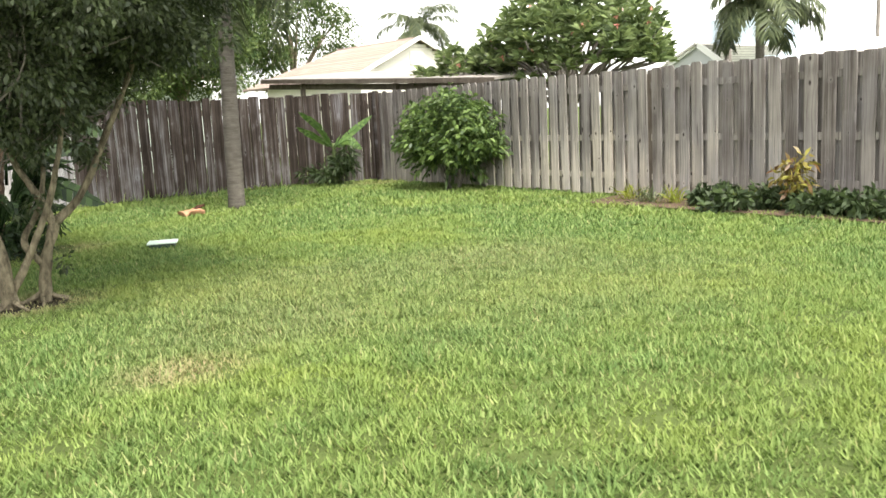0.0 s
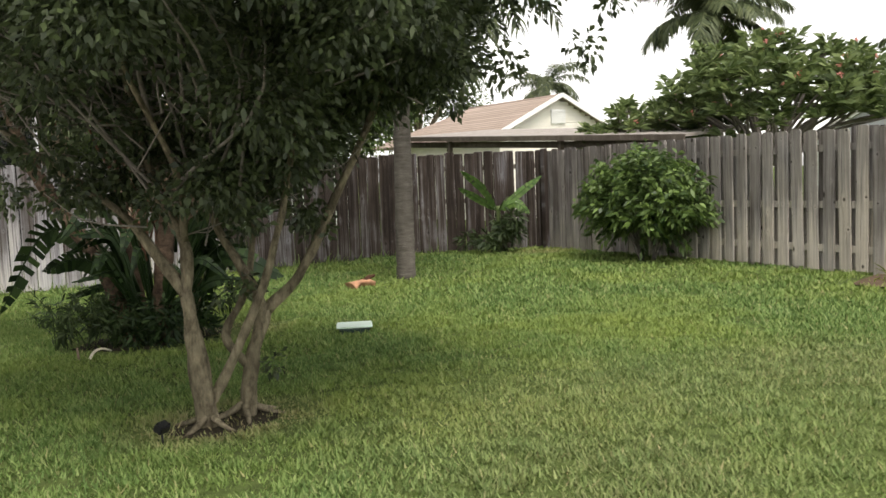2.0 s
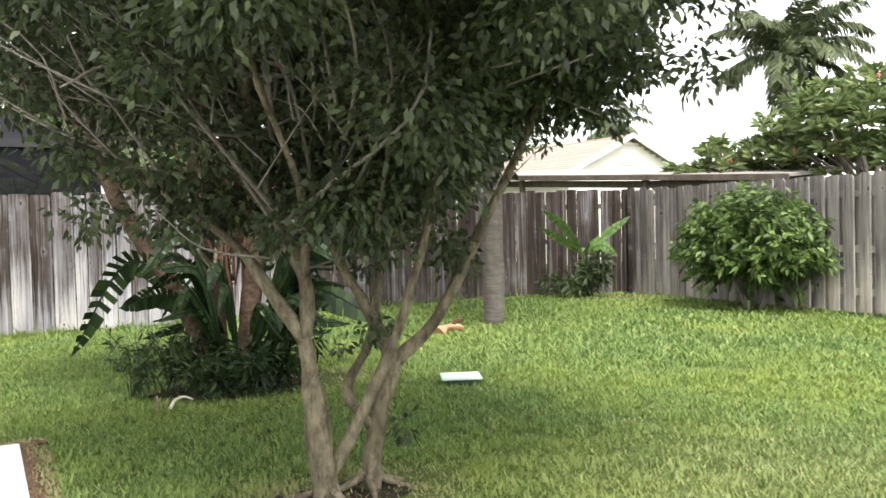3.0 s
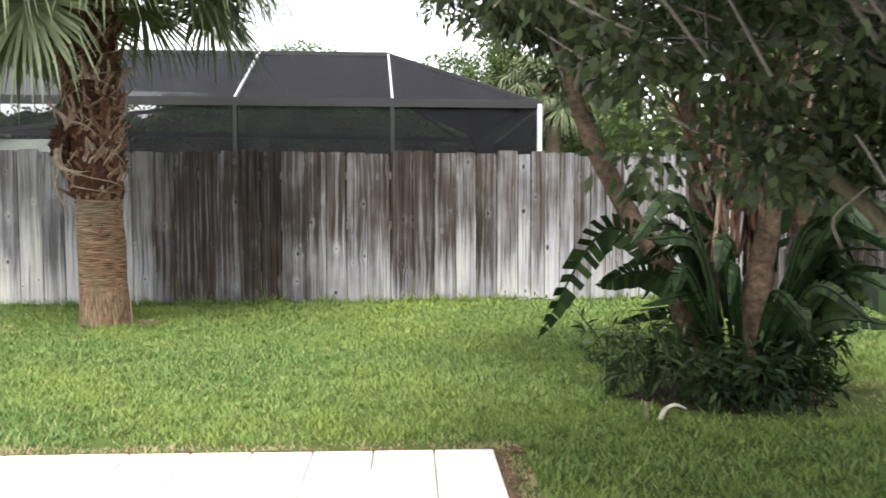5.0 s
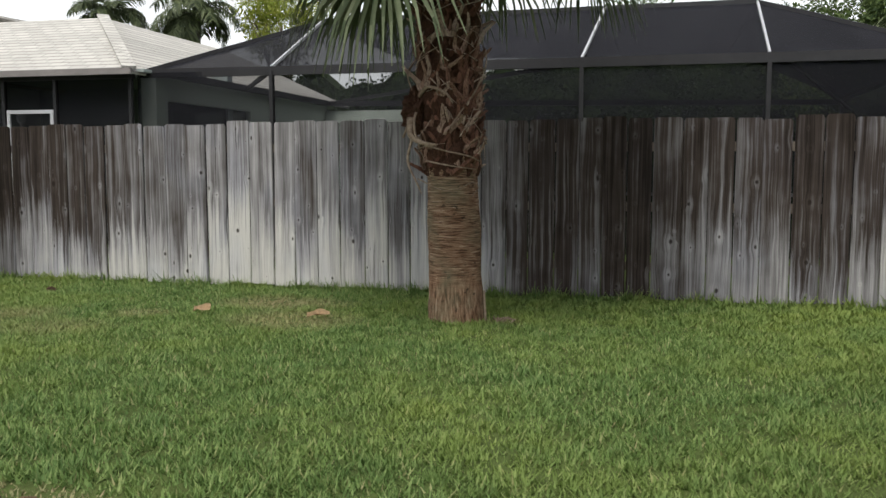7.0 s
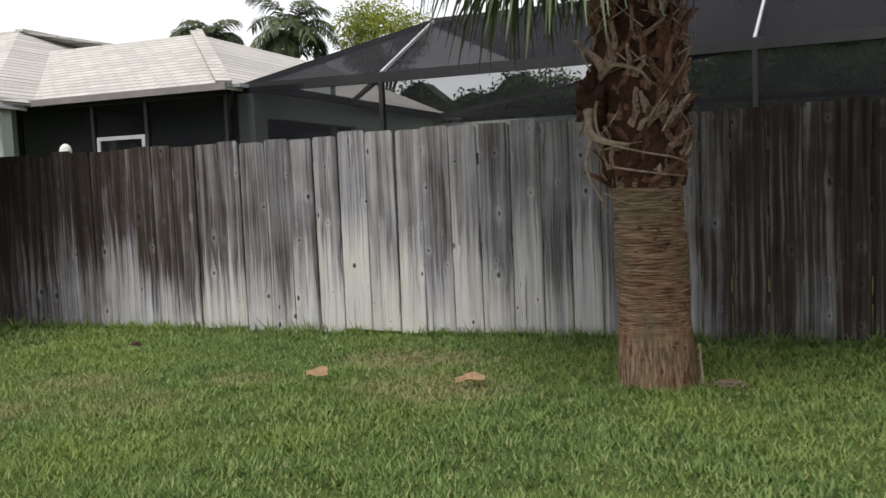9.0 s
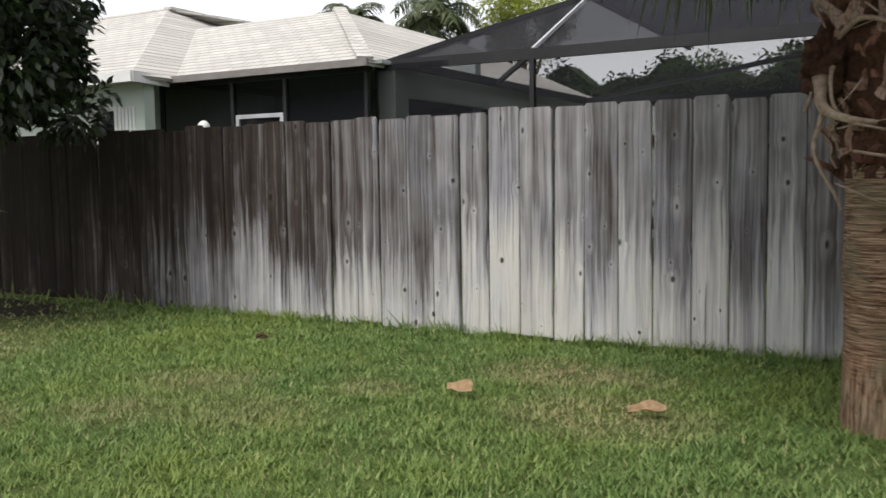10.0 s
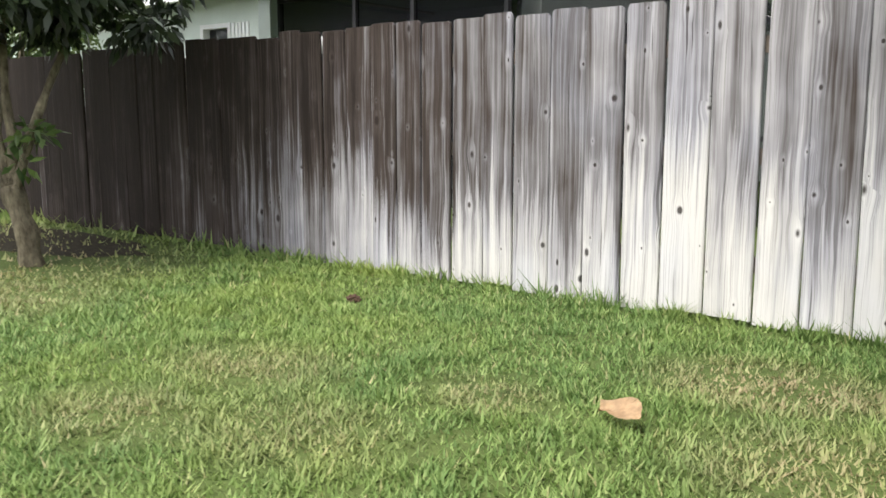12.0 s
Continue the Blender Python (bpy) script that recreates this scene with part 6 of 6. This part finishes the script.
def build_second_cabbage_palm():
    rng = np.random.default_rng(121)
    palm = empty("far_cabbage_palm", "cabbage palm beside the pool enclosure", "palm tree")
    part("trunk", tube(bmesh.new(), [(7.07, 9, -.05), (7.05, 9, 1.6), (7.03, 9, 3.4)], .17, .16, 12, 10, .12, .03), ROOT, palm, "pale tan smooth trunk")
    part("shaggy_top", tube(bmesh.new(), [(7.03, 9, 2.9), (7.03, 9, 3.8)], .22, .28, 12, 8, .5, .1), BOOT, palm)
    for i in range(26):
        a = i * 2.399
        pts, quads = fan_frond(rng, (7.03, 9, 3.6), a, -.3 + 1.4 * i / 26, rng.uniform(.7, 1.1), rng.uniform(.75, 1.0), 1.3)
        f = part("frond", tube(bmesh.new(), pts, .02, .009, 5, 1), LEAF_FAN, palm)
        link("blade", faces_mesh("blade", quads, 4), LEAF_FAN, f)


build_second_cabbage_palm()


LEAF_HEDGE = mat_leaf("hedge_leaf", (0.012, 0.022, 0.009), (0.05, 0.075, 0.03), 0.8, 0.1, 0.05)


def hedge_top(x):
    lumps = .22 * math.sin(x * 2.1) + .16 * math.sin(x * 4.7 + 1)
    return 3.75 + lumps + .95 * min(1, max(0, (x + 2.0) / 2.5))


def build_hedge():
    rng = np.random.default_rng(131)
    hedge = empty("tall_hedge", "dense dark hedge behind the pool enclosure", "hedge")
    bm = bmesh.new()
    bmesh.ops.create_grid(bm, x_segments=60, y_segments=14, size=.5, matrix=Matrix.Translation((0.5, 14.6, 2.3)) @ Euler((math.pi / 2, 0, 0)).to_matrix().to_4x4() @ Matrix.Diagonal((21, 4.7, 1, 1)))
    for v in bm.verts:
        v.co.y += .35 * noise.noise(v.co * 1.3)
        v.co.z *= hedge_top(v.co.x) / 4.65
    out = bmesh.ops.extrude_face_region(bm, geom=bm.faces[:])
    for v in out["geom"]:
        if isinstance(v, bmesh.types.BMVert):
            v.co.y += 1.0
    part("core", bm, LEAF_HEDGE, hedge)
    n = 34000
    p = np.stack([rng.uniform(-10, 11, n), 14.45 + rng.normal(size=n) * .3, rng.uniform(.05, 1.03, n)], 1)
    p[:, 2] *= np.array([hedge_top(v) for v in p[:, 0]])
    link("foliage", faces_mesh("foliage", leaf_array(rng, p, rng.normal(size=(n, 3)) - np.array([0, .8, 0]), .14, .06), 4), LEAF_HEDGE, hedge)


build_hedge()
